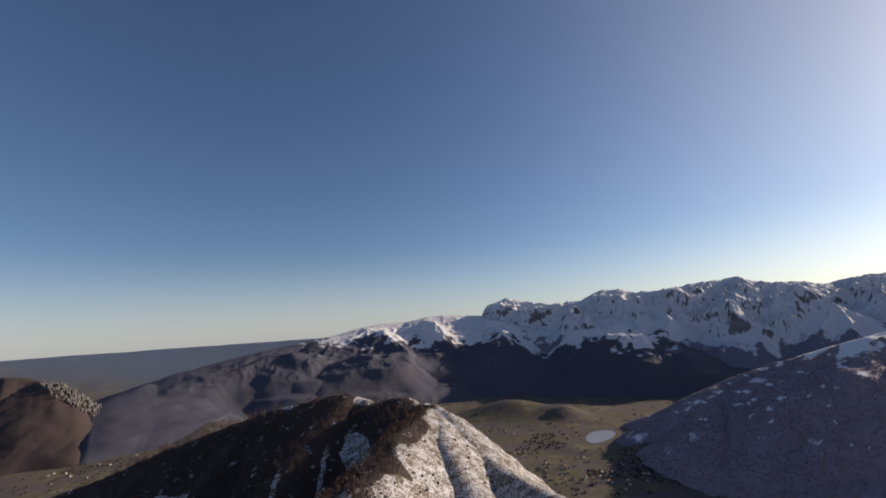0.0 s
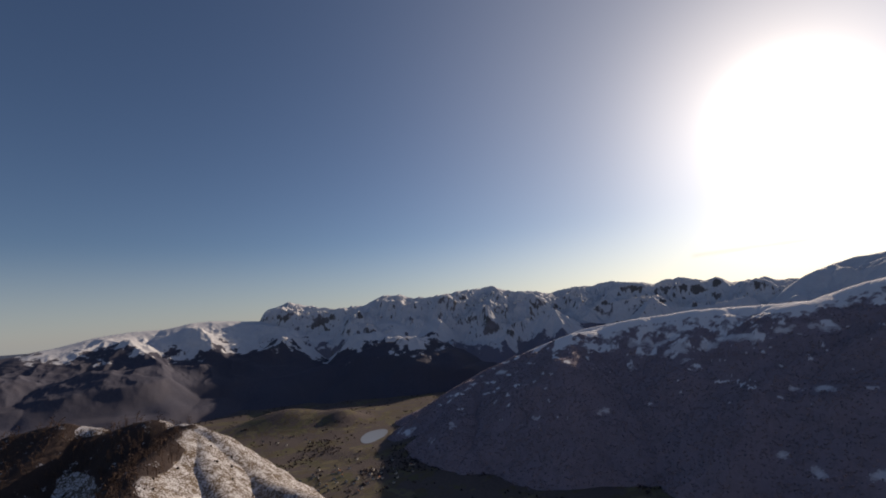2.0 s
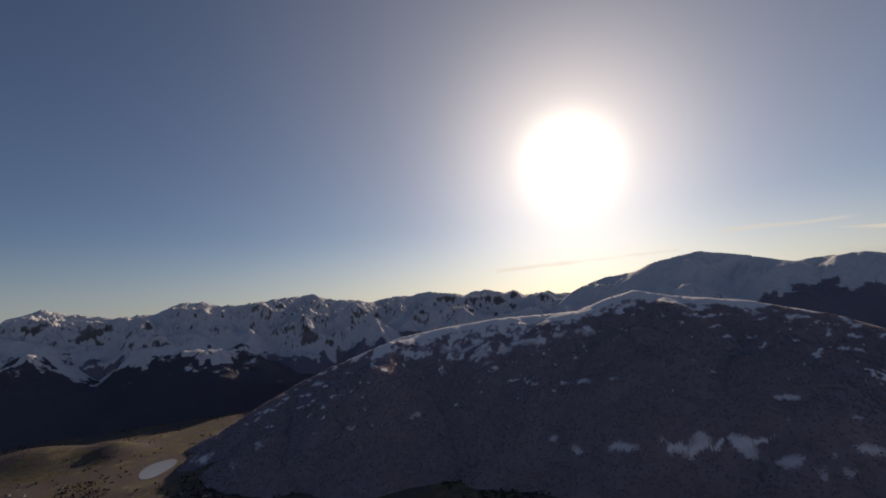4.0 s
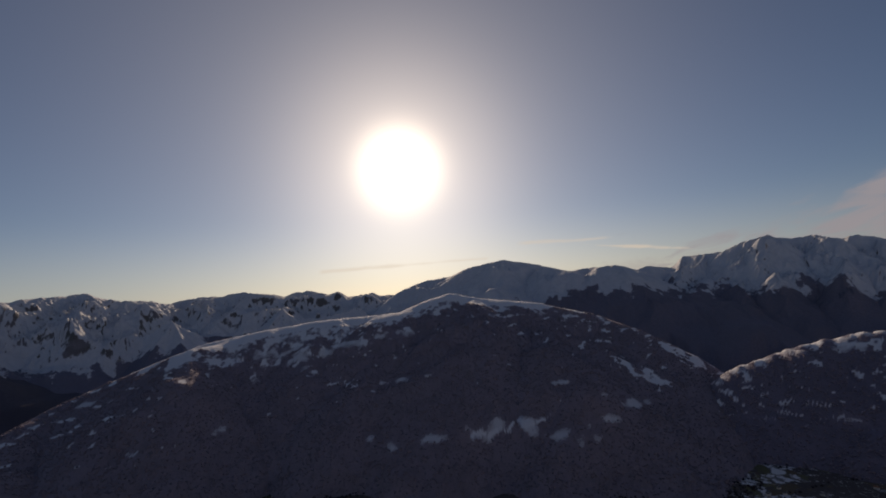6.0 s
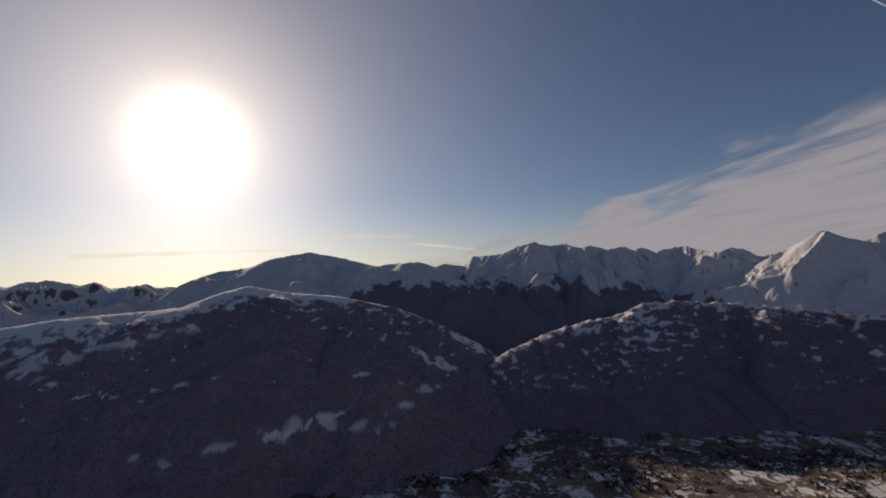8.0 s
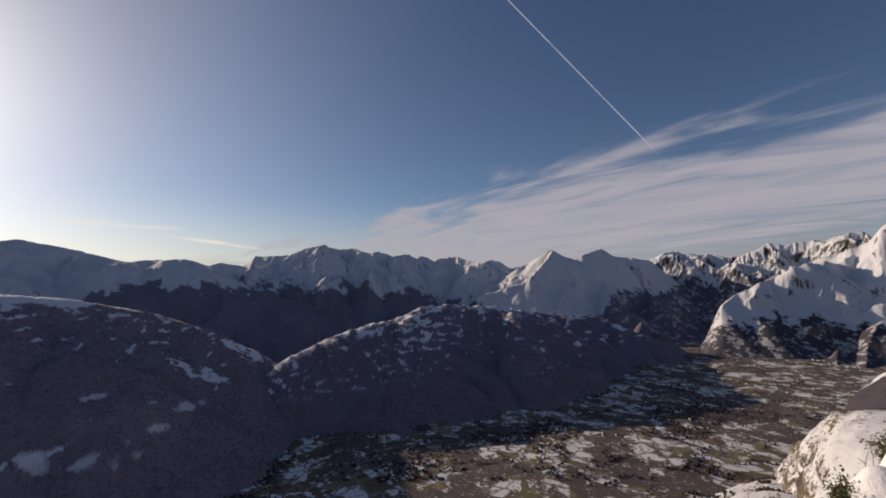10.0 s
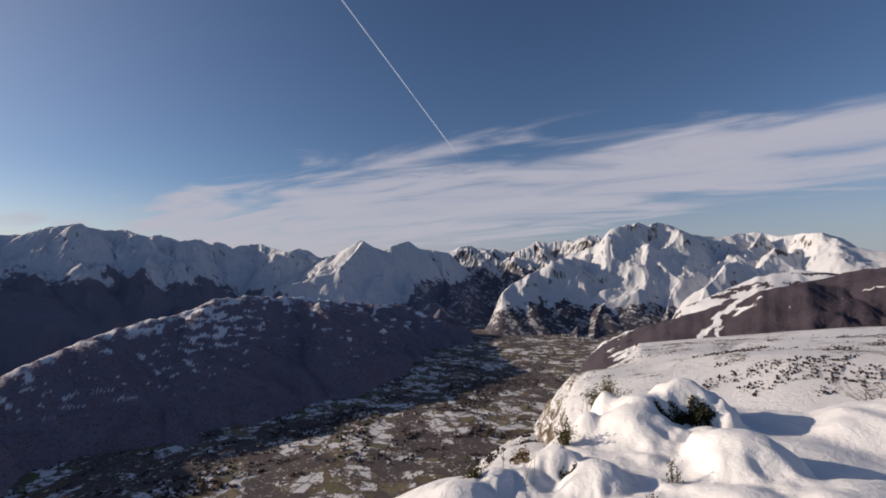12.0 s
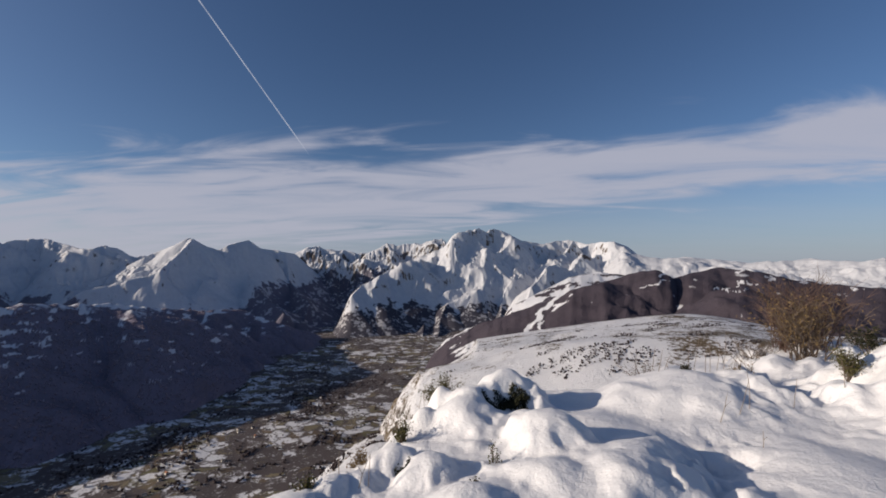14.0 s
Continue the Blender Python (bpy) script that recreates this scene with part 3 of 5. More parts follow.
NEARRIDGE = [(-40.6, -89), (-36.0, -83), (-29.8, -71), (-22.5, -59), (-20.0, -56), (-17.4, -54), (-14.8, -51), (-12.6, -51), (-10.7, -55), (-8.8,
    -61), (-7.3, -58), (-5.5, -57), (-3.7, -63), (-2.0, -64), (-0.3, -71), (1.4, -85), (3.6, -104), (6.3, -117), (10.1, -133), (13.3, -140)]
BROWN1 = [(169.5, -210), (174.0, -165), (182.7, -106), (186.9, -70), (192.9, -35), (195.4, -22), (196.7, -19), (198.4, -34)]
BROWN2 = [(192.9, -65), (199.0, -40), (202.9, -14), (206.5, -24), (209.3, -43), (212.7, -53), (216.1, -56)]
KNOLL = [(179.1, -178), (183.5, -111), (187.0, -57), (190.3, -39), (193.6, -51)]
UPPER = [(175.4, -61), (182.7, -47), (186.2, -42), (192.8, -35), (197.8, -29), (200.6, -27), (202.3, -31), (204.3, -37), (209.2, -37), (213.4, -32)]

def clearings_of(spots, snowline, depth, density, seed, strips=(), apron=()):
    """Open snow on a wooded hill: its upper part, listed clearings (bearing, slope seen from the lookout, half-widths) and small meadows along the contours."""
    def field(b, r, z, below):
        x, y = r * np.sin(np.radians(b)), r * np.cos(np.radians(b))
        seen = np.degrees(np.arctan2(z - EYE, r))
        rag = fbm(x / 90, y / 90, 4, seed)
        below = np.abs(below)
        deep = depth * np.interp(b, *np.array(apron).T) if apron else depth
        total = step(-below + deep * (1 + 0.9 * rag) + 26 * rag + 0.9 * np.clip(z - snowline, -90, 40), -18, 18)
        if apron:
            total = total * np.where(below > depth * 0.6, 0.45 + 0.55 * step(fbm(x / 38, y / 38, 4, seed + 9), -0.25, 0.2), 1)
        # small meadows on the upper slope
        meadows = fbm(b / 1.5, seen / 0.62, 3, seed + 4) + 0.4 * fbm(x / 400, y / 400, 2, seed + 8)
        total = np.maximum(total, 0.9 * step(meadows - 0.0022 * np.clip(below - 60, -60, 400), density - 0.08, density + 0.12) * step(z, -425, -370))
        for sb, se, wb, we in spots:
            d = ((b - sb) / wb) ** 2 + ((seen - se) / we) ** 2
            total = np.maximum(total, 0.80 * step(0.75 - 0.55 * d + 1.1 * fbm(x / 55, y / 55, 2, seed + 12), -0.1, 1.1))
        for b0, e0, b1, e1, half in strips:
            wb, we = b + 0.9 * fbm(x / 50, y / 50, 4, seed + 15), seen + 0.7 * fbm(x / 40, y / 40, 4, seed + 16)
            t = np.clip(((wb - b0) * (b1 - b0) + (we - e0) * (e1 - e0)) / ((b1 - b0) ** 2 + (e1 - e0) ** 2), 0, 1)
            d = np.hypot(wb - b0 - t * (b1 - b0), we - e0 - t * (e1 - e0))
            total = np.maximum(total, 1 - step(d, 0.7 * half, 1.15 * half))
        return total
    return field


OPP_SPOTS = [(66.8, -9.95, 1.9, 0.32), (60.2, -9.5, 1.8, 0.2), (70.5, -9.6, 0.8, 0.2), (46.4, -13.0, 0.9, 0.5), (66.5, -17.4, 2.2, 0.5), (45.9, -7.4, 1.6, 0.4), (35.0, -7.9, 1.6, 0.3),
             (57.2, -8.2, 0.9, 0.5), (54.6, -7.2, 1.2, 0.6), (51.3, -5.0, 1.5, 0.9), (49.5, -4.2, 2.5, 0.8), (55, -5.6, 2.0, 0.9), (58, -5.6, 2.0, 0.6), (61, -5.0, 2.5, 0.5), (66.7, -4.3, 2.5, 0.5),
             (44.5, -5.0, 1.6, 0.5), (87.7, -11.3, 1.0, 0.3), (91.9, -12.7, 1.2, 0.3), (63.5, -16.3, 1.2, 0.4), (84.7, -15.4, 3.2, 0.9), (81, -16.2, 3.6, 1.1), (77, -16.8, 3.0, 0.9), (72, -17.0, 2.0, 0.5), (89, -17.2, 3.4, 1.1), (93, -15.4, 1.6, 0.5), (96, -13.6, 1.4, 0.5)]
OPP_STRIPS = [(94.3, -8.9, 99.3, -11.5, 0.45), (99.6, -7.0, 103.8, -9.6, 0.4), (76.0, -17.3, 85.5, -15.2, 0.35), (53.4, -2.6, 60.7, -4.2, 0.14), (58.6, -9.4, 61.8, -9.8, 0.14)]
BROWN_SPOTS = [(198.9, -5.3, 0.6, 0.3), (205, -1.6, 1.0, 0.15), (200.5, -3.0, 0.5, 0.15), (190.6, -6.0, 0.5, 0.2)]
STRIPS = [(179.6, -10.5, 184.1, -5.95, 0.5), (184.1, -5.95, 186.4, -3.9, 0.55), (169.0, -11.3, 174.0, -8.1, 0.45), (172, -11.6, 179, -10.6, 0.4),
          (183.5, -9.6, 183.0, -8.2, 0.25), (195.0, -3.4, 197.0, -2.6, 0.12), (203, -3.2, 206, -2.4, 0.1)]

PC_SPURS = [[(140.3, 3800, 185), (139.4, 3640, 110), (138.4, 3500, 40), (137.6, 3400, -15), (139.0, 3330, -74), (141.1, 3200, -205), (145.4, 3100, -290)],
            [(137.6, 3400, -15), (133.8, 3400, -111), (129.3, 3400, -215)], [(139.2, 3620, 100), (136.4, 3600, -20), (133.5, 3560, -120)],
            [(146.5, 4150, 180), (146.2, 3800, 10), (148.2, 3450, -150), (150.5, 3150, -260)], [(150.5, 4250, 85), (151.5, 3850, -120), (153.5, 3500, -260)]]
PE_SPURS = [[(160.2, 3230, -225), (158.4, 3050, -330)], [(171.5, 3880, 195), (168, 3960, 90), (164.6, 4000, -60), (161.5, 3900, -190)],
            [(178.0, 3800, -20), (176.2, 3640, -60), (173.6, 3430, -140), (171.5, 3250, -240)], [(174.5, 3500, -110), (171.8, 3420, -150), (169.0, 3300, -230)],
            [(183.5, 4460, 172), (181.5, 4250, 70), (178.8, 4000, -20), (176.5, 3750, -120)], [(187.0, 4560, 213), (185.2, 4250, 90), (182.0, 3900, -30), (179, 3550, -150)],
            [(191.4, 4640, 192), (189.5, 4300, 80), (186.0, 3850, -20), (183, 3500, -110)]]
MID = [(27.5, -250), (31, -215), (36.5, -165), (39.2, -120), (40.6, -62), (42.0, -20), (43.0, -80), (45.0, -150), (47.5, -165), (50.3, -150), (51.8, -62), (52.8, -22), (53.5, 14), (54.3, -35),
       (55.6, -70), (57.5, -90), (60.5, -55), (63, -30)]
MID_SPURS = [[(42.0, 3640, -20), (43.0, 3480, -130), (43.6, 3300, -250)], [(42.0, 3640, -20), (40.4, 3500, -150), (38.8, 3350, -290)], [(53.5, 3640, 12), (54.4, 3480, -110), (55.0, 3300, -240)],
             [(53.5, 3640, 12), (51.4, 3480, -130), (49.4, 3300, -270)], [(36.5, 3650, -165), (35.0, 3450, -260)], [(60.5, 3650, -55), (59.5, 3450, -200)]]
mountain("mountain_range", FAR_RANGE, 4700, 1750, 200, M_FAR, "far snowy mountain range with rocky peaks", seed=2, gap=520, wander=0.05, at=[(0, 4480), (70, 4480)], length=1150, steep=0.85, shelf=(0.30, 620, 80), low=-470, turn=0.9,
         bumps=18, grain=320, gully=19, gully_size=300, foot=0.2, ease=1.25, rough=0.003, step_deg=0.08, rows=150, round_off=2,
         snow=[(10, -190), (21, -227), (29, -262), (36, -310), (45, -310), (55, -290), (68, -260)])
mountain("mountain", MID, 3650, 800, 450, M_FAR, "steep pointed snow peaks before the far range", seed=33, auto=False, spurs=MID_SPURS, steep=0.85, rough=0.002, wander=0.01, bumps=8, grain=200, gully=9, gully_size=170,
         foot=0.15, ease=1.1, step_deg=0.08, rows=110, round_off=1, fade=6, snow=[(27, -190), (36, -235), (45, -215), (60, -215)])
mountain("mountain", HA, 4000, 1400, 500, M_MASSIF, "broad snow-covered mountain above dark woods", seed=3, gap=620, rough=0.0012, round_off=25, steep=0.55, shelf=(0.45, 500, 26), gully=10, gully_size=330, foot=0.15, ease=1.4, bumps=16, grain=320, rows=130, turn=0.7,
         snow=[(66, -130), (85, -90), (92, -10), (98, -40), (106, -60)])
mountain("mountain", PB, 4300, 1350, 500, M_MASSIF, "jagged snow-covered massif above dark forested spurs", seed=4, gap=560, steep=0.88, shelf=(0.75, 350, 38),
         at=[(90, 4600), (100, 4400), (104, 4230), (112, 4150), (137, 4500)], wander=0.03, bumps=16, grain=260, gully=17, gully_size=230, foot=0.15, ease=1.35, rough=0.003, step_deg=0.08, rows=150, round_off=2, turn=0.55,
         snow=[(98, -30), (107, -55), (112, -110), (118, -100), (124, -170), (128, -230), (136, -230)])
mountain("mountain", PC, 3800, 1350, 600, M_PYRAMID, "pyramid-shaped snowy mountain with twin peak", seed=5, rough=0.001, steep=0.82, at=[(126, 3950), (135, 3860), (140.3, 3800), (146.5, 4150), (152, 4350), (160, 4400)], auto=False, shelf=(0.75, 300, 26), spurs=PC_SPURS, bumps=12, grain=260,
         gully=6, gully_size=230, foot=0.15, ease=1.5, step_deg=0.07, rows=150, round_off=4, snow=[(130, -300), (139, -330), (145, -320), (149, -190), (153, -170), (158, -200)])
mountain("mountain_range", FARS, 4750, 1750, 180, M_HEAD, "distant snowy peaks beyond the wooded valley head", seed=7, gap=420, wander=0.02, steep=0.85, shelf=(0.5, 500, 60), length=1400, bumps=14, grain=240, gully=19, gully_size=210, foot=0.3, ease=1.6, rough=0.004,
         step_deg=0.07, rows=140, round_off=1, turn=0.8, snow=[(150, -120), (160, -110), (171, -120)])
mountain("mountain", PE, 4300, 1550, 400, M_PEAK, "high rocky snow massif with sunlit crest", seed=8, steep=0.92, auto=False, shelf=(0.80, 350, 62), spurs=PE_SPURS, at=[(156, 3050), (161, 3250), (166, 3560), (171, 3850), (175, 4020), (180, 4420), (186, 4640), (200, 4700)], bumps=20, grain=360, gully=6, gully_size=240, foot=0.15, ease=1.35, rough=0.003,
         step_deg=0.07, rows=170, round_off=2, snow=[(158, -300), (167, -330), (175, -330), (183, -300), (196, -200)])
mountain("mountain_range", FARW, 4650, 1500, 250, M_HIGH, "low distant snow-covered range", seed=9, gap=340, wander=0.03, steep=0.6, shelf=(0.3, 500, 30), length=1400, fade=8, gully=9, gully_size=200, foot=0.5, rough=0.002, turn=0.9, rows=100,
         snow=[(190, -300), (216, -300)])
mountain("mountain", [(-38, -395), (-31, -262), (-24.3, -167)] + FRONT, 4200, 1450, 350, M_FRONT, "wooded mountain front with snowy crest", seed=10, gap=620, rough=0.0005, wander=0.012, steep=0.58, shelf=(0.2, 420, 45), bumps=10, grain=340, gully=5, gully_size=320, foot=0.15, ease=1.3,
         at=[(-40, 3300), (-20, 3700), (0, 4200), (50, 4200)], fade=3, low=-485, length=1050, turn=0.9, rows=150, step_deg=0.09, round_off=14,
         snow=[(-30, 60), (-17, -60), (-9, -85), (0, -150), (7, -165), (14, -215), (22, -200), (29, -235), (48, -280)], ragged=1.4)
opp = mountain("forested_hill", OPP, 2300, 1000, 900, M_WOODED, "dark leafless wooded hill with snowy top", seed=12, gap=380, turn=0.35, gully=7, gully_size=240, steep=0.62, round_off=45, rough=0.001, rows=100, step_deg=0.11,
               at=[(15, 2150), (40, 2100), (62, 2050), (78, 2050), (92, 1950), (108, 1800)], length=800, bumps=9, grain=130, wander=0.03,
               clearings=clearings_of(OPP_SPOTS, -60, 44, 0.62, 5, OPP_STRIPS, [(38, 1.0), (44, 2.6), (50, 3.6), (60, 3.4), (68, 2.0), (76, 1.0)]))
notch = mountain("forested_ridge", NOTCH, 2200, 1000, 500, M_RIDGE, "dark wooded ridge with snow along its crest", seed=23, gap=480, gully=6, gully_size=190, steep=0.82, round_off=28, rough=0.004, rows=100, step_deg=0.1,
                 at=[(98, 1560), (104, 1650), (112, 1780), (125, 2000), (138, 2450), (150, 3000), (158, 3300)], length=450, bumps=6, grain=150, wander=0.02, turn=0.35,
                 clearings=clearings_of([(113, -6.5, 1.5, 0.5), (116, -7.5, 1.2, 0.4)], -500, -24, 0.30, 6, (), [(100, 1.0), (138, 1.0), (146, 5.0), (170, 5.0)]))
rocky_hill = mountain("rocky_hill", CRAG, 1700, 1000, 500, M_CRAG, "brown hill with pale limestone crags", seed=14, gap=420, rough=0.003, fade=8, steep=0.5, round_off=25, gully=7, gully_size=200, bumps=10, grain=180,
                      at=[(-56, 3350), (-45, 3300), (-30, 3000), (-20, 2900)], rows=110)


def ridge_open(b, r, z, below):
    """Where the near ridge is free of trees: its sunny side, two patches on the crest, and narrow gullies."""
    x, y = r * np.sin(np.radians(b)), r * np.cos(np.radians(b))
    seen = np.degrees(np.arctan2(z - EYE, r))
    total = step(x + 9 + (380 - y) * 0.17 + 26 * fbm(x / 45, y / 45, 3, 91), -5, 5)
    for sb, se, wb, we in [(-10.2, -8.7, 2.0, 0.6), (-19.4, -8.4, 1.8, 0.5), (-4.4, -8.9, 0.5, 0.3), (-11.5, -14.5, 2.0, 2.2), (-32, -16.5, 3.0, 1.2)]:
        total = np.maximum(total, step(1.15 - ((b - sb) / wb) ** 2 - ((seen - se) / we) ** 2 + 0.5 * fbm(x / 9, y / 9, 3, 92), 0, 0.5))
    for gb, e0, e1, lean in [(-15.0, -13.5, -20, 0.22), (-20.5, -15.5, -20, 0.3)]:
        line = gb + (seen - e0) * lean + 0.35 * fbm(seen * 1.3, seen * 0, 2, 93)
        total = np.maximum(total, (1 - step(np.abs(b - line), 0.18, 0.4)) * (seen < e0) * (seen > e1 - 2))
    return total


near_ridge = mountain("snowy_ridge", NEARRIDGE, 380, 300, 420, M_NEARRIDGE, "snowy ridge with a rounded summit and bare trees", seed=15, skyline=False, fade=4, steep=0.9, round_off=9, rough=0.003, wander=0.02,
         at=[(-45, 640), (-30, 520), (-12, 430), (-2, 380), (3, 345), (8, 280), (14, 220), (20, 190)], auto=False, bumps=3, grain=24, step_deg=0.12, rows=140, clearings=ridge_open,
         spurs=[[(-2.0, 380, -65), (-4.5, 330, -68), (-8, 260, -68.5), (-12, 200, -69), (-20, 120, -52)],
                [(-2.0, 380, -65), (-1.2, 340, -74), (0.2, 300, -83), (2.0, 250, -91)], [(-12.6, 432, -57), (-20, 360, -100), (-26, 300, -140)], [(-22.5, 480, -75), (-32, 400, -135)]])
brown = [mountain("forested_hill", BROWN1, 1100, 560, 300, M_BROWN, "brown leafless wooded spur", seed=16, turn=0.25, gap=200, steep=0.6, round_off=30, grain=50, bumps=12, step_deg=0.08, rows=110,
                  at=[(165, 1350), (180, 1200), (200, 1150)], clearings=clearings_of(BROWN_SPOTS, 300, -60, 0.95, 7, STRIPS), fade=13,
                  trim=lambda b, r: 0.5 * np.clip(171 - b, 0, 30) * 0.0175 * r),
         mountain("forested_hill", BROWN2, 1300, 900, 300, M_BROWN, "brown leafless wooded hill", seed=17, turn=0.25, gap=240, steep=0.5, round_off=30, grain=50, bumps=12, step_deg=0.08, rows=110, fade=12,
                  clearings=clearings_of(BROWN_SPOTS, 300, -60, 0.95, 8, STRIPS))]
def knoll_open(b, r, z, below):
    """Open snow with narrow belts of wood across the slope."""
    x, y = r * np.sin(np.radians(b)), r * np.cos(np.radians(b))
    return 1 - step(fbm(x / 160, y / 60, 4, 33) + 0.35 * fbm(x / 40, y / 25, 3, 35), 0.10, 0.28)


mountain("snowy_knoll", KNOLL, 1700, 1000, 300, M_BROWN, "open snowy knoll above the woods", seed=18, turn=0.25, gap=300, rough=0.0015, steep=0.5, round_off=50, bumps=9, grain=80, fade=5, clearings=knoll_open)

snowy_hill = mountain("snowy_hill", [(146, -260), (156, -220), (162, -150), (168, -90)] + UPPER + [(219, -32), (230, -35)], 260, 200, 220, M_HILLSNOW, "open snow-covered hill with a rounded shoulder",
                      seed=20, skyline=False, auto=False, steep=0.24, round_off=20, trim=lambda b, r: 0.4 * np.clip(r - 150, 0, 400) * np.clip((175 - b) / 9, 0, 1) + 0.0024 * r * np.clip(170.0 - b + 1.2 * fbm(r / 14, b / 4, 3, 27), 0, 30) ** 2, rough=0.003, wander=0.02, fade=10, bumps=3.2, grain=26, step_deg=0.2, rows=120,
                      spurs=[[(192.8, 260, -35), (186, 205, -32.5), (180, 165, -31), (174, 148, -32.5), (170.5, 142, -35.5), (167, 142, -41)],
                             [(180, 165, -31), (190, 210, -32), (198, 255, -28)], [(174, 148, -32.5), (186, 230, -38), (188, 258, -41)], [(186, 205, -32.5), (193, 225, -31), (200.6, 260, -27)], [(200.6, 260, -27), (203, 190, -21.5), (206, 120, -15.5)], [(206, 120, -15.5), (212, 150, -19), (219, 260, -32)]])

# the lookout's own hill: how far the level snow reaches at each bearing, and what lies beyond
RIM = [(-180, 6), (-60, 4), (20, 3.9), (120, 4.0), (147, 4.4), (155, 4.7), (163, 5.3), (168, 6.4), (174, 7.2), (180, 7.8), (186, 8.0), (191, 8.6), (195, 9.6), (200, 12),
       (210, 15), (218, 17), (240, 9), (256, 5)]
# bearing, distance, half-width, height, squareness of each snowed-over shrub
MOUNDS = [(178.5, 6.9, 0.42, 0.60, 1.7), (175.0, 6.6, 0.45, 0.40, 1.4), (183.4, 5.4, 0.48, 0.40, 1.8), (194.8, 5.0, 0.66, 0.30, 1.6), (199.0, 4.4, 0.42, 0.20, 1.6), (184.8, 4.5, 0.40, 0.20, 1.7), (190.2, 4.7, 0.36, 0.16, 1.6), (199.5, 8.4, 1.15, 0.50, 1.15), (164.4, 5.0, 0.26, 0.25, 1.5),
          (169.0, 4.7, 0.28, 0.24, 1.6), (157.0, 4.6, 0.24, 0.20, 1.5), (153.0, 4.3, 0.3, 0.14, 1.4), (160.5, 4.7, 0.22, 0.16, 1.5), (173.2, 6.2, 0.50, 0.34, 1.4), (170.3, 6.9, 0.22, 0.36, 1.4), (168.2, 6.2, 0.2, 0.26, 1.5),
          (173.9, 4.0, 0.36, 0.16, 1.3), (183.0, 4.5, 0.42, 0.18, 1.4), (88.0, 4.0, 0.27, 0.36, 1.1)]
LOW_HUMPS = [(180.6, 6.1, 0.30, 0.22, 1.3), (188.5, 6.4, 0.7, 0.12, 1.0),
          (205.5, 9.4, 0.6, 0.14, 1.1), (208.5, 8.3, 0.7, 0.13, 1.1), (216.5, 10.2, 0.9, 0.95, 1.3), (220.0, 9.0, 1.2, 0.8, 1.2), (211.0, 6.4, 0.9, 0.10, 1.0),
          (196.5, 10.4, 0.7, 0.2, 1.0), (203.0, 10.6, 0.6, 0.2, 1.1), (206.5, 11.4, 0.6, 0.2, 1.1), (210.5, 11.0, 0.7, 0.22, 1.1), (213.0, 9.2, 0.6, 0.16, 1.1), (189.5, 4.3, 0.5, 0.12, 1.3)]


# bearing, distance, half-width, depth
PITS = [(179.5, 6.52, 0.23, 0.26), (176.7, 6.4, 0.14, 0.15), (165.6, 4.72, 0.07, 0.08)]


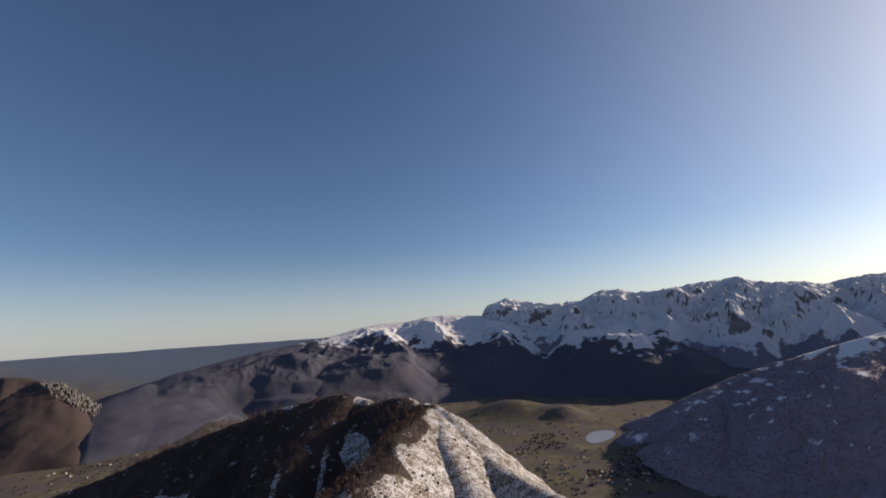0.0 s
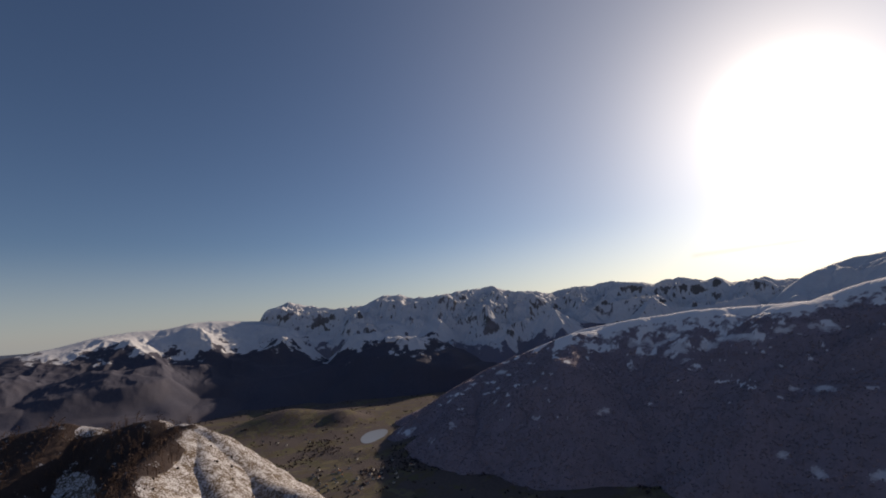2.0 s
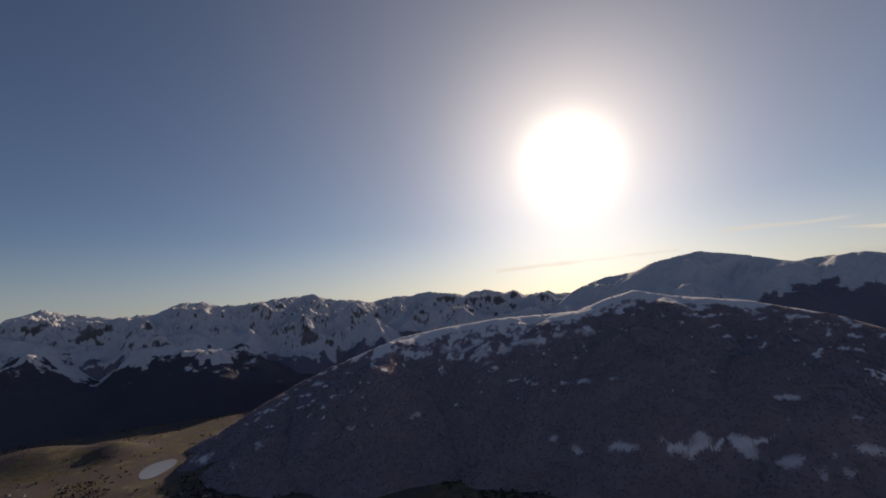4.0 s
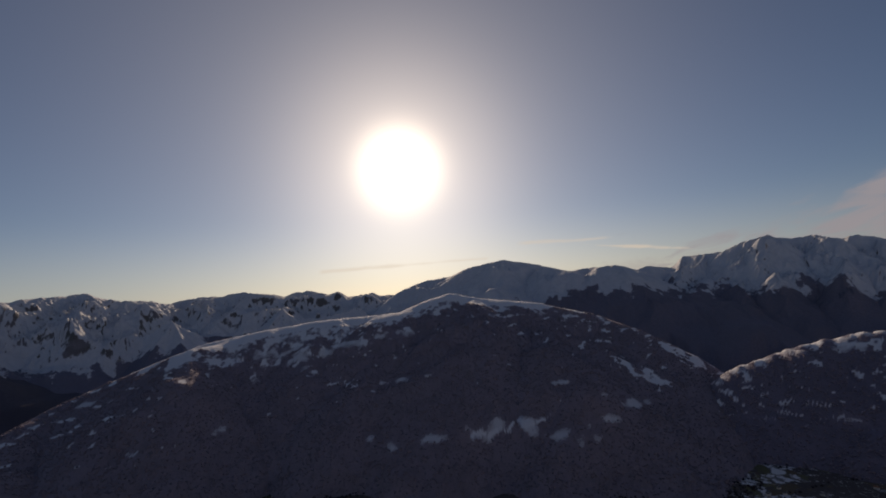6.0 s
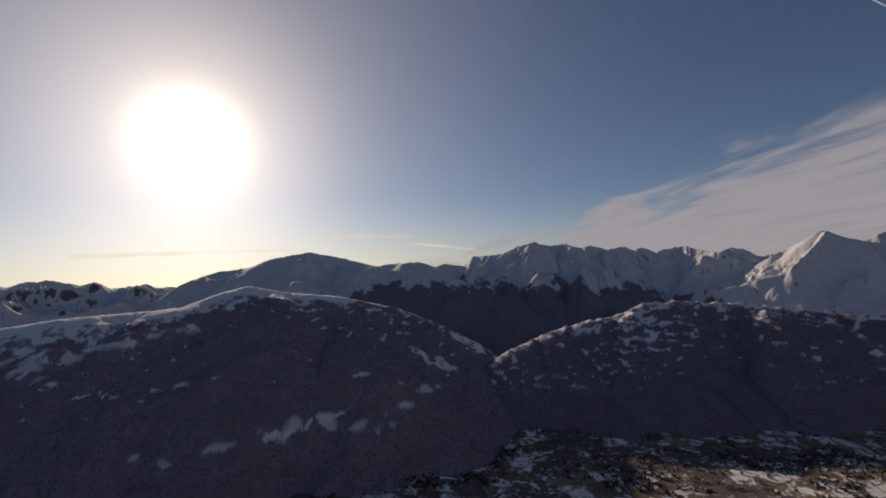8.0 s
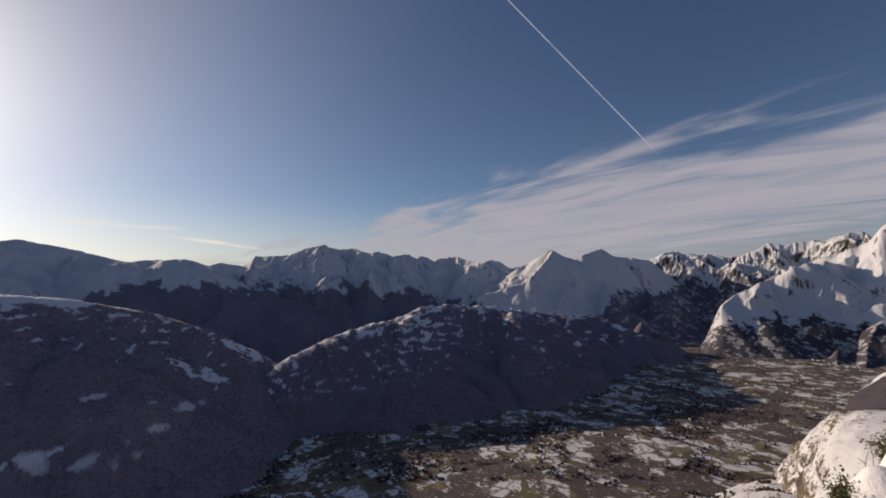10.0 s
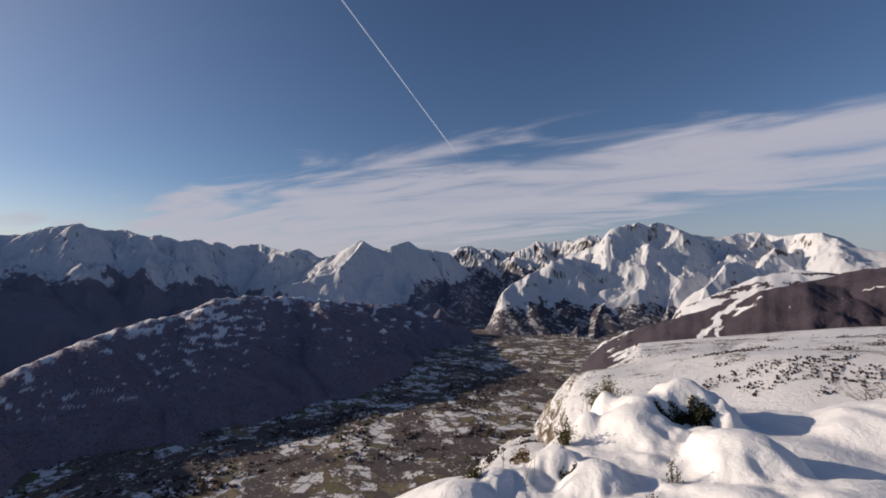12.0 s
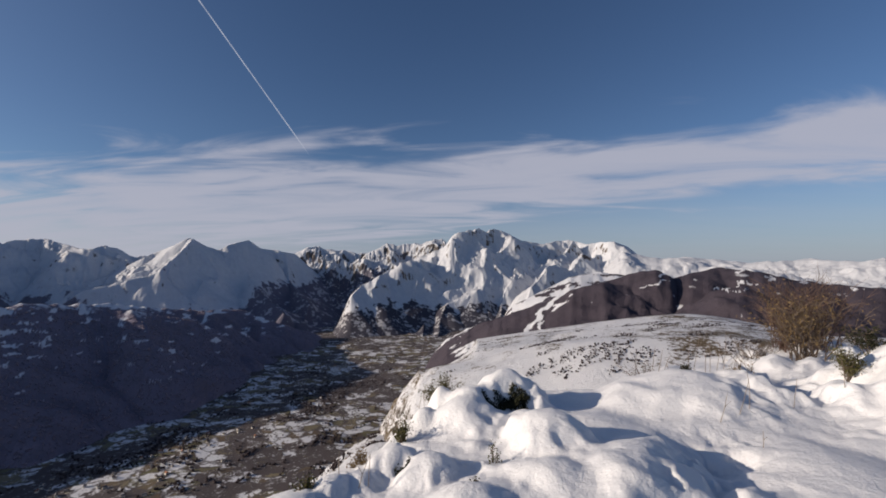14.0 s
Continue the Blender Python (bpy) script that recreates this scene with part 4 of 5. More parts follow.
def lookout_height(b, r):
    b = np.where(b > 256, b - 360.0, b)
    x, y = r * np.sin(np.radians(b)), r * np.cos(np.radians(b))
    rb, rr = np.array(RIM).T
    rim = np.interp(b, rb, rr) * (1 + 0.05 * fbm(x / 2.5, y / 2.5, 3, 31))
    level = -0.02 - 0.052 * np.clip(r - 1.5, 0, 9) + 0.035 * np.clip(r - 8, 0, 12) * step(b, 200, 214)
    level = level - 0.2 * (1 - step(b, 140, 152)) * np.clip(r - 3.2, 0, 3)
    level = level - 0.10 * (1 - step(b, 158, 176)) * step(b, 100, 140) * np.clip(r - 3.4, 0, 2)
    level = level + 0.05 * fbm(x / 1.8, y / 1.8, 2, 40) + 0.006 * fbm(x / 0.35, y / 0.35, 2, 44)
    lumps = step(b, 199, 205) * step(r, 6.5, 8.5)
    level = level + lumps * (0.22 * np.clip(fbm(x / 0.8, y / 0.8, 3, 47) + 0.2, 0, 1) + 0.03 * fbm(x / 0.25, y / 0.25, 2, 49))
    trodden = np.exp(-((b - 201.5 - 2.5 * np.sin(r)) / 3.6) ** 2) * step(r, 2.2, 3.2) * (1 - step(r, 5.6, 7.0))
    level = level - 0.14 * trodden - 0.22 * trodden * np.clip(fbm(x / 0.33, y / 0.33, 3, 51) + 0.2, 0, 1)
    heap = np.zeros(level.shape)
    for mb, mr, wide, tall, square in MOUNDS + LOW_HUMPS:
        mx, my = mr * math.sin(radians(mb)), mr * math.cos(radians(mb))
        near = (x - mx) ** 2 + (y - my) ** 2 < (3.2 * wide) ** 2
        if near.any():
            dx, dy = x[near] - mx, y[near] - my
            d = np.sqrt(dx * dx + dy * dy) / wide * (1 + 0.4 * fbm(dx / wide * 0.8 + mb, dy / wide * 0.8, 3, 60))
            heap[near] += (tall * (0.84 * np.exp(-d ** (1.75 * square)) + 0.16 * np.exp(-(d / 1.6) ** 2))) ** 3
    level = level + np.cbrt(heap)
    # pits where the shrubs under the snow show
    for pb, pr, wide, deep in PITS:
        across, inward = (b - pb) * np.radians(1) * pr / wide, (r - pr) / (0.8 * wide)
        level = level - deep * np.exp(-(across ** 2 + inward ** 2) ** 1.5)
    out = np.clip(r - rim, 0, None)
    # profile of the hill below the rim, by bearing
    bare = np.interp(r, [4, 10, 25, 60, 140, 260, 600, 900, 1000], [0, -4.2, -14, -38, -90, -165, -370, -492, -500])
    # a terraced bench on the south side
    bench = np.interp(r, [4, 10, 25, 60, 100, 140, 190, 300, 600, 900, 1000], [0, -4.2, -14, -27.5, -41, -53, -80, -150, -370, -492, -500])
    on_bench = step(b, 140, 163) * (1 - step(b, 178, 190))
    hill = bare * (1 - on_bench) + bench * on_bench
    swing = hill + 1.6 * fbm(x / 25, y / 25, 3, 83)
    hill = hill - on_bench * step(r, 25, 45) * 1.0 * np.sin(2 * np.pi * swing / 6.0)
    rougher = step(r, 14, 80)
    hill = hill + rougher * (0.9 * fbm(x / 30, y / 30, 4, 71) + 0.25 * fbm(x / 5, y / 5, 3, 75)) + 0.02 * np.clip(r - 200, 0, 200) * fbm(x / 90, y / 90, 3, 78)
    far = step(out, 0.0, 2.5)
    return level * (1 - far) + np.minimum(hill, level - 0.1 * out) * far


fine = np.concatenate([np.arange(-62, 130, 0.8), np.arange(130, 226, 0.4), np.arange(226, 298.1, 1.5)])
hb, hr = np.meshgrid(fine, np.geomspace(16.5, 990, 120))
sheet("hillside", hr * np.sin(np.radians(hb)), hr * np.cos(np.radians(hb)), lookout_height(hb, hr), M_HILLSNOW,
      "snowy hillside with ridge and grassy slopes", "hillside")
fine = np.concatenate([np.arange(-62, 80, 1.0), np.arange(80, 140, 0.5), np.arange(140, 222, 0.28), np.arange(222, 298.1, 1.0)])
nb, nr = np.meshgrid(fine, np.concatenate([[0.05], np.arange(0.5, 3.4, 0.3), np.arange(3.5, 10, 0.045), np.arange(10, 16.6, 0.12)]))
sheet("snow", nr * np.sin(np.radians(nb)), nr * np.cos(np.radians(nb)), lookout_height(nb, nr), M_SNOW,
      "deep fresh snow over low shrubs", "snow")


# ---- woods: crowns too many to count ----


def crowns(name, px, py, pz, size, material, label, seed, slim=0.55, category="trees"):
    """Small uneven crowns at the given feet, joined into one mesh."""
    dice = np.random.RandomState(seed)
    n = len(px)
    h = size * dice.uniform(0.6, 1.35, n)
    ring = 5
    co = np.zeros((n, ring + 2, 3), np.float32)
    turn = dice.uniform(0, 6.28, n)
    for k in range(ring):
        a = turn + k * 2 * np.pi / ring
        rad = h * slim * dice.uniform(0.5, 1.05, n)
        co[:, k, 0], co[:, k, 1], co[:, k, 2] = px + rad * np.cos(a), py + rad * np.sin(a), pz + h * dice.uniform(0.3, 0.62, n)
    co[:, ring, 0], co[:, ring, 1], co[:, ring, 2] = px + h * dice.uniform(-.15, .15, n), py + h * dice.uniform(-.15, .15, n), pz + h
    co[:, ring + 1, 0], co[:, ring + 1, 1], co[:, ring + 1, 2] = px, py, pz - 0.15 * h
    tri = np.array([(k, (k + 1) % ring, ring) for k in range(ring)] + [((k + 1) % ring, k, ring + 1) for k in range(ring)])
    faces = (tri[None] + (np.arange(n) * (ring + 2))[:, None, None]).reshape(-1, 3)
    me = bpy.data.meshes.new(name)
    me.vertices.add(n * (ring + 2))
    me.vertices.foreach_set("co", co.ravel())
    me.loops.add(faces.size)
    me.loops.foreach_set("vertex_index", faces.astype(np.int32).ravel())
    me.polygons.add(len(faces))
    me.polygons.foreach_set("loop_start", np.arange(0, faces.size, 3, dtype=np.int32))
    me.update(calc_edges=True)
    me.materials.append(material)
    return tagged(new(name, me), label, category, kind="stuff")


def bare_crown(low, high):
    def build(n, at, normal):
        pick = n.add("ShaderNodeNewGeometry").outputs["Random Per Island"]
        fine = n.noise(at, 2.5, 3.0, 0.7)
        return n.mix(n.math("ADD", n.math("MULTIPLY", pick, 0.7), n.math("MULTIPLY", fine, 0.3)), low, high), 0.95, fine, 0.4
    return build


# crown colour lifted like the hills below it, with haze painted in
M_CROWN = surface("hazed_crowns", bare_crown((0.23, 0.196, 0.228), (0.31, 0.265, 0.305)))
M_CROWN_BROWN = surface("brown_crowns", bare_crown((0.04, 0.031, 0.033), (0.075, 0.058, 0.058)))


def plant(name, hill, count, size, material, label, seed, limit=0.4, slim=0.55):
    """Crowns over the wooded part of a hill."""
    x, y, z, opened = hill
    dice = np.random.RandomState(seed)
    i, j = dice.randint(0, x.shape[0] - 1, count), dice.randint(0, x.shape[1] - 1, count)
    ok = z[i, j] > floor_height(np.degrees(np.arctan2(x[i, j], y[i, j])), np.hypot(x[i, j], y[i, j])) - 6
    if opened is not None:
        ok &= opened[i, j] < limit
    i, j = i[ok], j[ok]
    f, g = dice.uniform(0, 1, len(i)), dice.uniform(0, 1, len(i))
    px = x[i, j] + f * (x[i, j + 1] - x[i, j]) + g * (x[i + 1, j] - x[i, j])
    py = y[i, j] + f * (y[i, j + 1] - y[i, j]) + g * (y[i + 1, j] - y[i, j])
    pz = z[i, j] + f * (z[i, j + 1] - z[i, j]) + g * (z[i + 1, j] - z[i, j])
    return crowns(name, px, py, pz, size, material, label, seed, slim)


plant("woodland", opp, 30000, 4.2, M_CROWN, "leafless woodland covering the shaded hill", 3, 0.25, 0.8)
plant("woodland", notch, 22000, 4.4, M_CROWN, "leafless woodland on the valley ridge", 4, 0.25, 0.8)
# hedgerow and riverside trees of the valley
dice = np.random.RandomState(21)
tb, tr = dice.uniform(-50, 175, 80000), 1050 * (3300 / 1050) ** dice.uniform(0, 1, 80000)
tx, ty = tr * np.sin(np.radians(tb)), tr * np.cos(np.radians(tb))
wooded_here = np.abs(fbm(tx / 150, ty / 230, 3, 81)) < 0.05
wooded_here |= fbm(tx / 260, ty / 260, 4, 88) > 0.42
wooded_here &= ~((np.abs(tb - 18.1) < 2.2) & (np.abs(tr - 1925) < 190))
tx, ty, tb, tr = tx[wooded_here], ty[wooded_here], tb[wooded_here], tr[wooded_here]
crowns("hedgerow_trees", tx, ty, floor_height(tb, tr), 4.5, M_CROWN_BROWN, "brown hedgerow trees and copses between valley fields", 22, 0.85)

# ---- things ----


def part(name, bm, material, parent, label=""):
    """Links a bmesh as one mesh object under a thing or under a part."""
    me = bpy.data.meshes.new(name)
    bm.to_mesh(me)
    bm.free()
    me.materials.append(material)
    ob = new(name, me)
    ob.parent = parent
    return tagged(ob, label)


def thing(name, at, label, category, group="", turn=0.0, scale=1.0):
    ob = new(name)
    ob.empty_display_size = 0.2
    ob.matrix_world = Matrix.LocRotScale(at, Euler((0, 0, turn)), (scale,) * 3)
    return tagged(ob, label, category, group)


def place(b, r, z=None):
    """A point at a bearing and distance, on the snow unless a height is given."""
    if z is None:
        z = float(lookout_height(np.array([[float(b)]]), np.array([[float(r)]]))[0, 0])
    return Vector((r * math.sin(radians(b)), r * math.cos(radians(b)), z))


def limb(bm, points, radii, sides=4):
    """A tapered twig through the given points."""
    rings = []
    for i, p in enumerate(points):
        d = (points[min(i + 1, len(points) - 1)] - points[max(i - 1, 0)]).normalized()
        u = d.orthogonal().normalized()
        v = d.cross(u)
        rings.append([bm.verts.new(p + radii[i] * (math.cos(k * 2 * math.pi / sides) * u + math.sin(k * 2 * math.pi / sides) * v)) for k in range(sides)])
    for a, b in zip(rings, rings[1:]):
        for k in range(sides):
            bm.faces.new((a[k], a[(k + 1) % sides], b[(k + 1) % sides], b[k]))
    bm.faces.new(rings[-1])


def leaf(bm, at, size, dice):
    """A small folded leaf, two triangles a side of its rib."""
    d = Vector((dice.gauss(0, 1), dice.gauss(0, 1), dice.gauss(0.2, 0.8))).normalized()
    u = d.orthogonal().normalized()
    u.rotate(Matrix.Rotation(dice.uniform(0, 6.28), 3, d))
    w = d.cross(u) * 0.25 * size
    a, b, c, e = (bm.verts.new(at + q) for q in (Vector(), d * size * 0.5 + u * size * 0.32 + w, d * size, d * size * 0.5 - u * size * 0.32 + w))
    bm.faces.new((a, b, c))
    bm.faces.new((a, c, e))


def wobble(start, heading, length, dice, bend=0.25, steps=5, droop=0.0):
    points, d = [start], heading.normalized()
    for i in range(steps):
        d = (d + Vector((dice.gauss(0, bend), dice.gauss(0, bend), dice.gauss(0, bend) - droop))).normalized()
        points.append(points[-1] + d * length / steps)
    return points


def plain(name, low, high, scale=6.0, rough=0.8, depth=0.01):
    def build(n, at, normal):
        f = n.noise(at, scale, 4.0, 0.65)
        return n.mix(f, low, high), rough, f, depth
    return surface(name, build)


M_BARK = plain("twig_bark", (0.10, 0.075, 0.055), (0.22, 0.17, 0.13), 25, 0.85, 0.004)
M_CANE = plain("dry_canes", (0.17, 0.135, 0.11), (0.28, 0.225, 0.18), 30, 0.8, 0.003)
M_LEAF_DARK = plain("dark_evergreen", (0.018, 0.02, 0.012), (0.05, 0.05, 0.025), 12, 0.6)
M_LEAF_GREEN = plain("olive_foliage", (0.055, 0.055, 0.02), (0.15, 0.135, 0.05), 10, 0.55)
M_LEAF_DRY = plain("dry_leaves", (0.14, 0.09, 0.05), (0.25, 0.175, 0.075), 10, 0.7)
M_PINK_TWIG = plain("thin_twigs", (0.11, 0.07, 0.055), (0.20, 0.13, 0.10), 25, 0.8, 0.003)


def shrub(name, at, height, spread, stems, leaves, size, material, label, category, seed, group="", lean=0.0, bark=None, stem_radius=0.012):
    """A shrub: woody stems that fork, and leaves along their outer halves."""
    dice = random.Random(seed)
    ob = thing(name, at, label, category, group)
    green = bmesh.new()
    tips = []
    for i in range(stems):
        wood = bmesh.new()
        a = dice.uniform(0, 6.28)
        out = spread / max(height, 0.01) * dice.uniform(0.3, 1.1)
        heading = Vector((math.cos(a) * out + lean, math.sin(a) * out, 1))
        line = wobble(Vector((dice.gauss(0, 0.4), dice.gauss(0, 0.4), 0)) * spread * 0.6 + Vector((0, 0, -0.08)), heading, height * dice.uniform(0.75, 1.15), dice, 0.14)
        limb(wood, line, [stem_radius * (1 - 0.8 * k / 5) for k in range(6)], 3)
        for k in (2, 3, 4, 5):
            for _ in range(2):
                d = (line[k] - line[k - 1]).normalized() + Vector((dice.gauss(0, 0.6), dice.gauss(0, 0.6), dice.gauss(0, 0.4)))
                side = wobble(line[k], d, height * dice.uniform(0.2, 0.4), dice, 0.2, 3)
                limb(wood, side, [stem_radius * 0.4, stem_radius * 0.33, stem_radius * 0.25, stem_radius * 0.12], 3)
                tips += side[1:]
        tips += line[3:]
        part("stem", wood, bark or M_BARK, ob)
    for i in range(leaves):
        c = dice.choice(tips) + Vector((dice.gauss(0, 1), dice.gauss(0, 1), dice.gauss(0, 1))) * size * 0.9
        leaf(green, c, size * dice.uniform(0.6, 1.3), dice)
    if leaves:
        tagged(part("foliage", green, material, ob), kind="stuff")
    else:
        green.free()
    return ob


# shrubs that show under and beside the snow


def hollow(at, size, leaves, label, seed):
    """Evergreen growth in a hollow under the snow: short stems and dense foliage, near-black to stand in for the
    hollow's shade.
    """
    dice = random.Random(seed)
    ob = thing("buried_shrub", at, label, "shrub")
    green = bmesh.new()
    spots = []
    for i in range(leaves):
        a, q = dice.uniform(0, 6.28), math.sqrt(dice.uniform(0, 1))
        q *= 1 + 0.3 * math.sin(3 * a + seed) + 0.2 * math.sin(5 * a + 2 * seed)
        spots.append((at.x + q * size[0] * math.cos(a), at.y + 0.55 * q * size[0] * math.sin(a)))
    px, py = np.array(spots).T
    for qx, qy, h in zip(px, py, lookout_height(np.degrees(np.arctan2(px, py)) % 360.0, np.hypot(px, py))):
        leaf(green, Vector((qx - at.x, qy - at.y, h - at.z + dice.uniform(-0.03, size[1]))), dice.uniform(0.02, 0.042), dice)
    for i in range(5):
        bm = bmesh.new()
        limb(bm, wobble(Vector((dice.gauss(0, 0.08), dice.gauss(0, 0.08), -size[1] - 0.1)), Vector((dice.gauss(0, 0.5), dice.gauss(0, 0.5), 1)), size[1] * 2, dice, 0.2), [0.012, 0.01, 0.009, 0.008, 0.006, 0.003], 4)
        part("stem", bm, M_BARK, ob)
    tagged(part("foliage", green, M_LEAF_DARK, ob), kind="stuff")
    return ob


hollow(place(179.5, 6.52), (0.22, 0.05), 3200, "evergreen shrub in a hollow under snow, near-black for its shade", 1)
hollow(place(176.9, 6.40), (0.14, 0.03), 1300, "evergreen shrub under a snow edge, near-black for the gap's shade", 2)
hollow(place(165.6, 4.72), (0.08, 0.04), 350, "small shrub beneath a snow mound, near-black for the hole's shade", 3)
shrub("juniper", place(169.6, 7.2), 0.44, 0.07, 7, 700, 0.035, M_LEAF_GREEN, "olive-green juniper sprig rising from snow", "shrub", 4, "junipers")
shrub("juniper", place(171.5, 7.6), 0.50, 0.07, 7, 700, 0.035, M_LEAF_GREEN, "olive-green juniper sprig rising from snow", "shrub", 5, "junipers")
shrub("juniper", place(165.4, 5.75), 0.28, 0.05, 7, 420, 0.032, M_LEAF_GREEN, "olive juniper bush at the snow's edge", "shrub", 6, "junipers")
shrub("juniper", place(154.3, 4.6), 0.16, 0.08, 6, 260, 0.03, M_LEAF_GREEN, "small olive shrub at the snow's edge", "shrub", 7, "junipers")
shrub("juniper", place(160.5, 5.4), 0.18, 0.10, 6, 300, 0.03, M_LEAF_DRY, "brown heather tuft at the snow's edge", "shrub", 8, "junipers")
shrub("green_sprig", place(176.7, 4.85), 0.22, 0.012, 3, 70, 0.026, M_LEAF_GREEN, "green sprig standing in fresh snow", "sprig", 9)
shrub("dark_tuft", place(198.7, 8.5), 0.13, 0.06, 7, 220, 0.03, M_LEAF_DARK, "dark tuft on a snow hump", "tuft", 10)
shrub("dark_tuft", place(174.3, 4.3), 0.08, 0.05, 5, 120, 0.025, M_LEAF_DARK, "dark tuft at the foot of a snow mound", "tuft", 11)
shrub("green_bush", place(212.3, 9.6), 0.42, 0.11, 12, 900, 0.04, M_LEAF_GREEN, "olive-green broadleaf bush laden with snow", "bush", 12)
shrub("green_bush", place(213.9, 10.6, 0.35), 0.40, 0.2, 12, 800, 0.045, M_LEAF_DARK, "dark bush topped with a cap of snow", "bush", 13)
shrub("low_shrub", place(203.9, 9.6), 0.36, 0.2, 10, 200, 0.035, M_LEAF_DRY, "low brown shrub in front of the hillside", "shrub", 14)
shrub("bare_bush", place(209.4, 12.8), 1.35, 0.5, 30, 1100, 0.05, M_LEAF_DRY, "large bare bush with few yellow-brown leaves", "bush", 15, bark=M_BARK, stem_radius=0.017)
shrub("bare_bush", place(208.2, 13.9), 1.55, 0.62, 52, 0, 0.05, M_LEAF_DRY, "dense leafless thicket of reddish twigs", "bush", 16, bark=M_PINK_TWIG, stem_radius=0.013)
shrub("bare_bush", place(210.5, 14.2), 1.55, 0.62, 52, 0, 0.05, M_LEAF_DRY, "dense leafless thicket of reddish twigs", "bush", 17, bark=M_PINK_TWIG, stem_radius=0.013)
shrub("bare_bush", place(205.6, 12.6), 0.55, 0.75, 18, 0, 0.05, M_LEAF_DRY, "low spreading leafless bush with grey twigs", "bush", 20)
shrub("low_twigs", place(205.5, 12.0), 0.6, 1.0, 14, 0, 0.05, M_LEAF_DRY, "low grey twigs bent over the snow", "twigs", 18)
shrub("low_twigs", place(194.5, 9.3), 0.45, 0.45, 9, 0, 0.05, M_LEAF_DRY, "low grey twigs bent over the snow", "twigs", 19)


def cane(at, height, lean, seed, label="thin dry cane standing in snow"):
    """A single dry stem."""
    dice = random.Random(seed)
    bm = bmesh.new()
    line = wobble(Vector((0, 0, -0.08)), Vector((0.5 * lean if abs(lean) < 1 else lean, dice.gauss(0, 0.06), 1)), height + 0.08, dice, 0.05, 5)
    limb(bm, line, [0.005, 0.0047, 0.0043, 0.004, 0.0034, 0.002], 5)
    if dice.random() < 0.5:
        limb(bm, wobble(line[3], Vector((dice.gauss(0, 0.5), dice.gauss(0, 0.5), 1)), height * 0.3, dice, 0.1, 2), [0.004, 0.003, 0.002], 4)
    me = bpy.data.meshes.new("dry_cane")
    bm.to_mesh(me)
    bm.free()
    me.materials.append(M_CANE)
    ob = new("dry_cane", me)
    ob.location = at
    return tagged(ob, label, "cane", "dry canes in the snow")


for i, (b, r, h, l) in enumerate([(198.9, 9.0, 0.78, -0.12), (199.4, 9.2, 0.72, -0.14), (200.6, 9.3, 0.55, 0), (201.0, 9.1, 0.62, 0.03), (201.6, 9.4, 0.6, 0), (202.2, 9.1, 0.74, 0.02),
                                  (203.0, 9.5, 0.66, -0.1), (195.1, 8.6, 0.45, -0.5), (195.8, 8.4, 0.42, -0.45), (196.4, 8.8, 0.35, -0.5), (201.4, 6.9, 0.4, -0.35), (203.2, 7.2, 0.5, -0.3),
                                  (204.1, 7.4, 0.55, -0.4), (207.9, 8.0, 0.42, 0.0), (211.8, 8.6, 0.4, 0.02), (161.6, 4.5, 0.3, 0.05), (160.2, 4.5, 0.28, -0.3), (168.2, 6.9, 0.35, 0.0),
                                  (167.4, 6.6, 0.3, -0.1), (205.0, 6.4, 0.2, -0.2), (158.0, 4.9, 0.3, 0.1), (197.2, 9.4, 0.3, 0.4)]):
    cane(place(b, r), h, l, 100 + i)
cane(place(190.8, 6.3), 0.5, 8.0, 140, "dry stem lying on the snow")
cane(place(209.5, 5.0), 0.16, 6.0, 141, "dark twig lying on the snow")

# cap of snow on the green bush
bm = bmesh.new()
bmesh.ops.create_icosphere(bm, subdivisions=3, radius=0.13)
for v in bm.verts:
    v.co.z *= 0.55
    v.co.x *= 1.25
    v.co *= 1 + 0.5 * noise.noise(v.co * 9 + Vector((3, 1, 7)))
for f in bm.faces:
    f.smooth = True
me = bpy.data.meshes.new("snow_cap")
bm.to_mesh(me)
bm.free()
me.materials.append(M_SNOW)
cap = new("snow_cap", me)
cap.location = place(212.4, 9.62) + Vector((0.02, -0.06, 0.36))
tagged(cap, "cap of snow lying on the green bush", "snow")

# the lake
bm = bmesh.new()
ring = []
for k in range(64):
    a = k * 2 * math.pi / 64
    grow = 1 + 0.07 * math.sin(2 * a + 0.6) + 0.05 * math.sin(3 * a)
    ring.append(bm.verts.new((math.cos(a) * 48 * grow + 10 * math.sin(a), math.sin(a) * 104 * grow, 0)))
bm.faces.new(ring)
bmesh.ops.recalc_face_normals(bm, faces=bm.faces)
me = bpy.data.meshes.new("lake")
bm.to_mesh(me)
bm.free()


def lake_water(n, at, normal):
    f = n.noise(at, 0.4, 3.0)
    # pale reflection of the sky put into the water's base colour
    return (0.30, 0.34, 0.38), 0.15, f, 0.03


me.materials.append(surface("lake_water", lake_water, 0.5))
lake = new("lake", me)
lake.location, lake.rotation_euler = (LAKE[0], LAKE[1], LAKE[2] + 0.5), (0, 0, radians(-18 - 8))
tagged(lake, "small pale lake among pastures", "lake", kind="structure")

# ---- bare trees on the near ridge ----


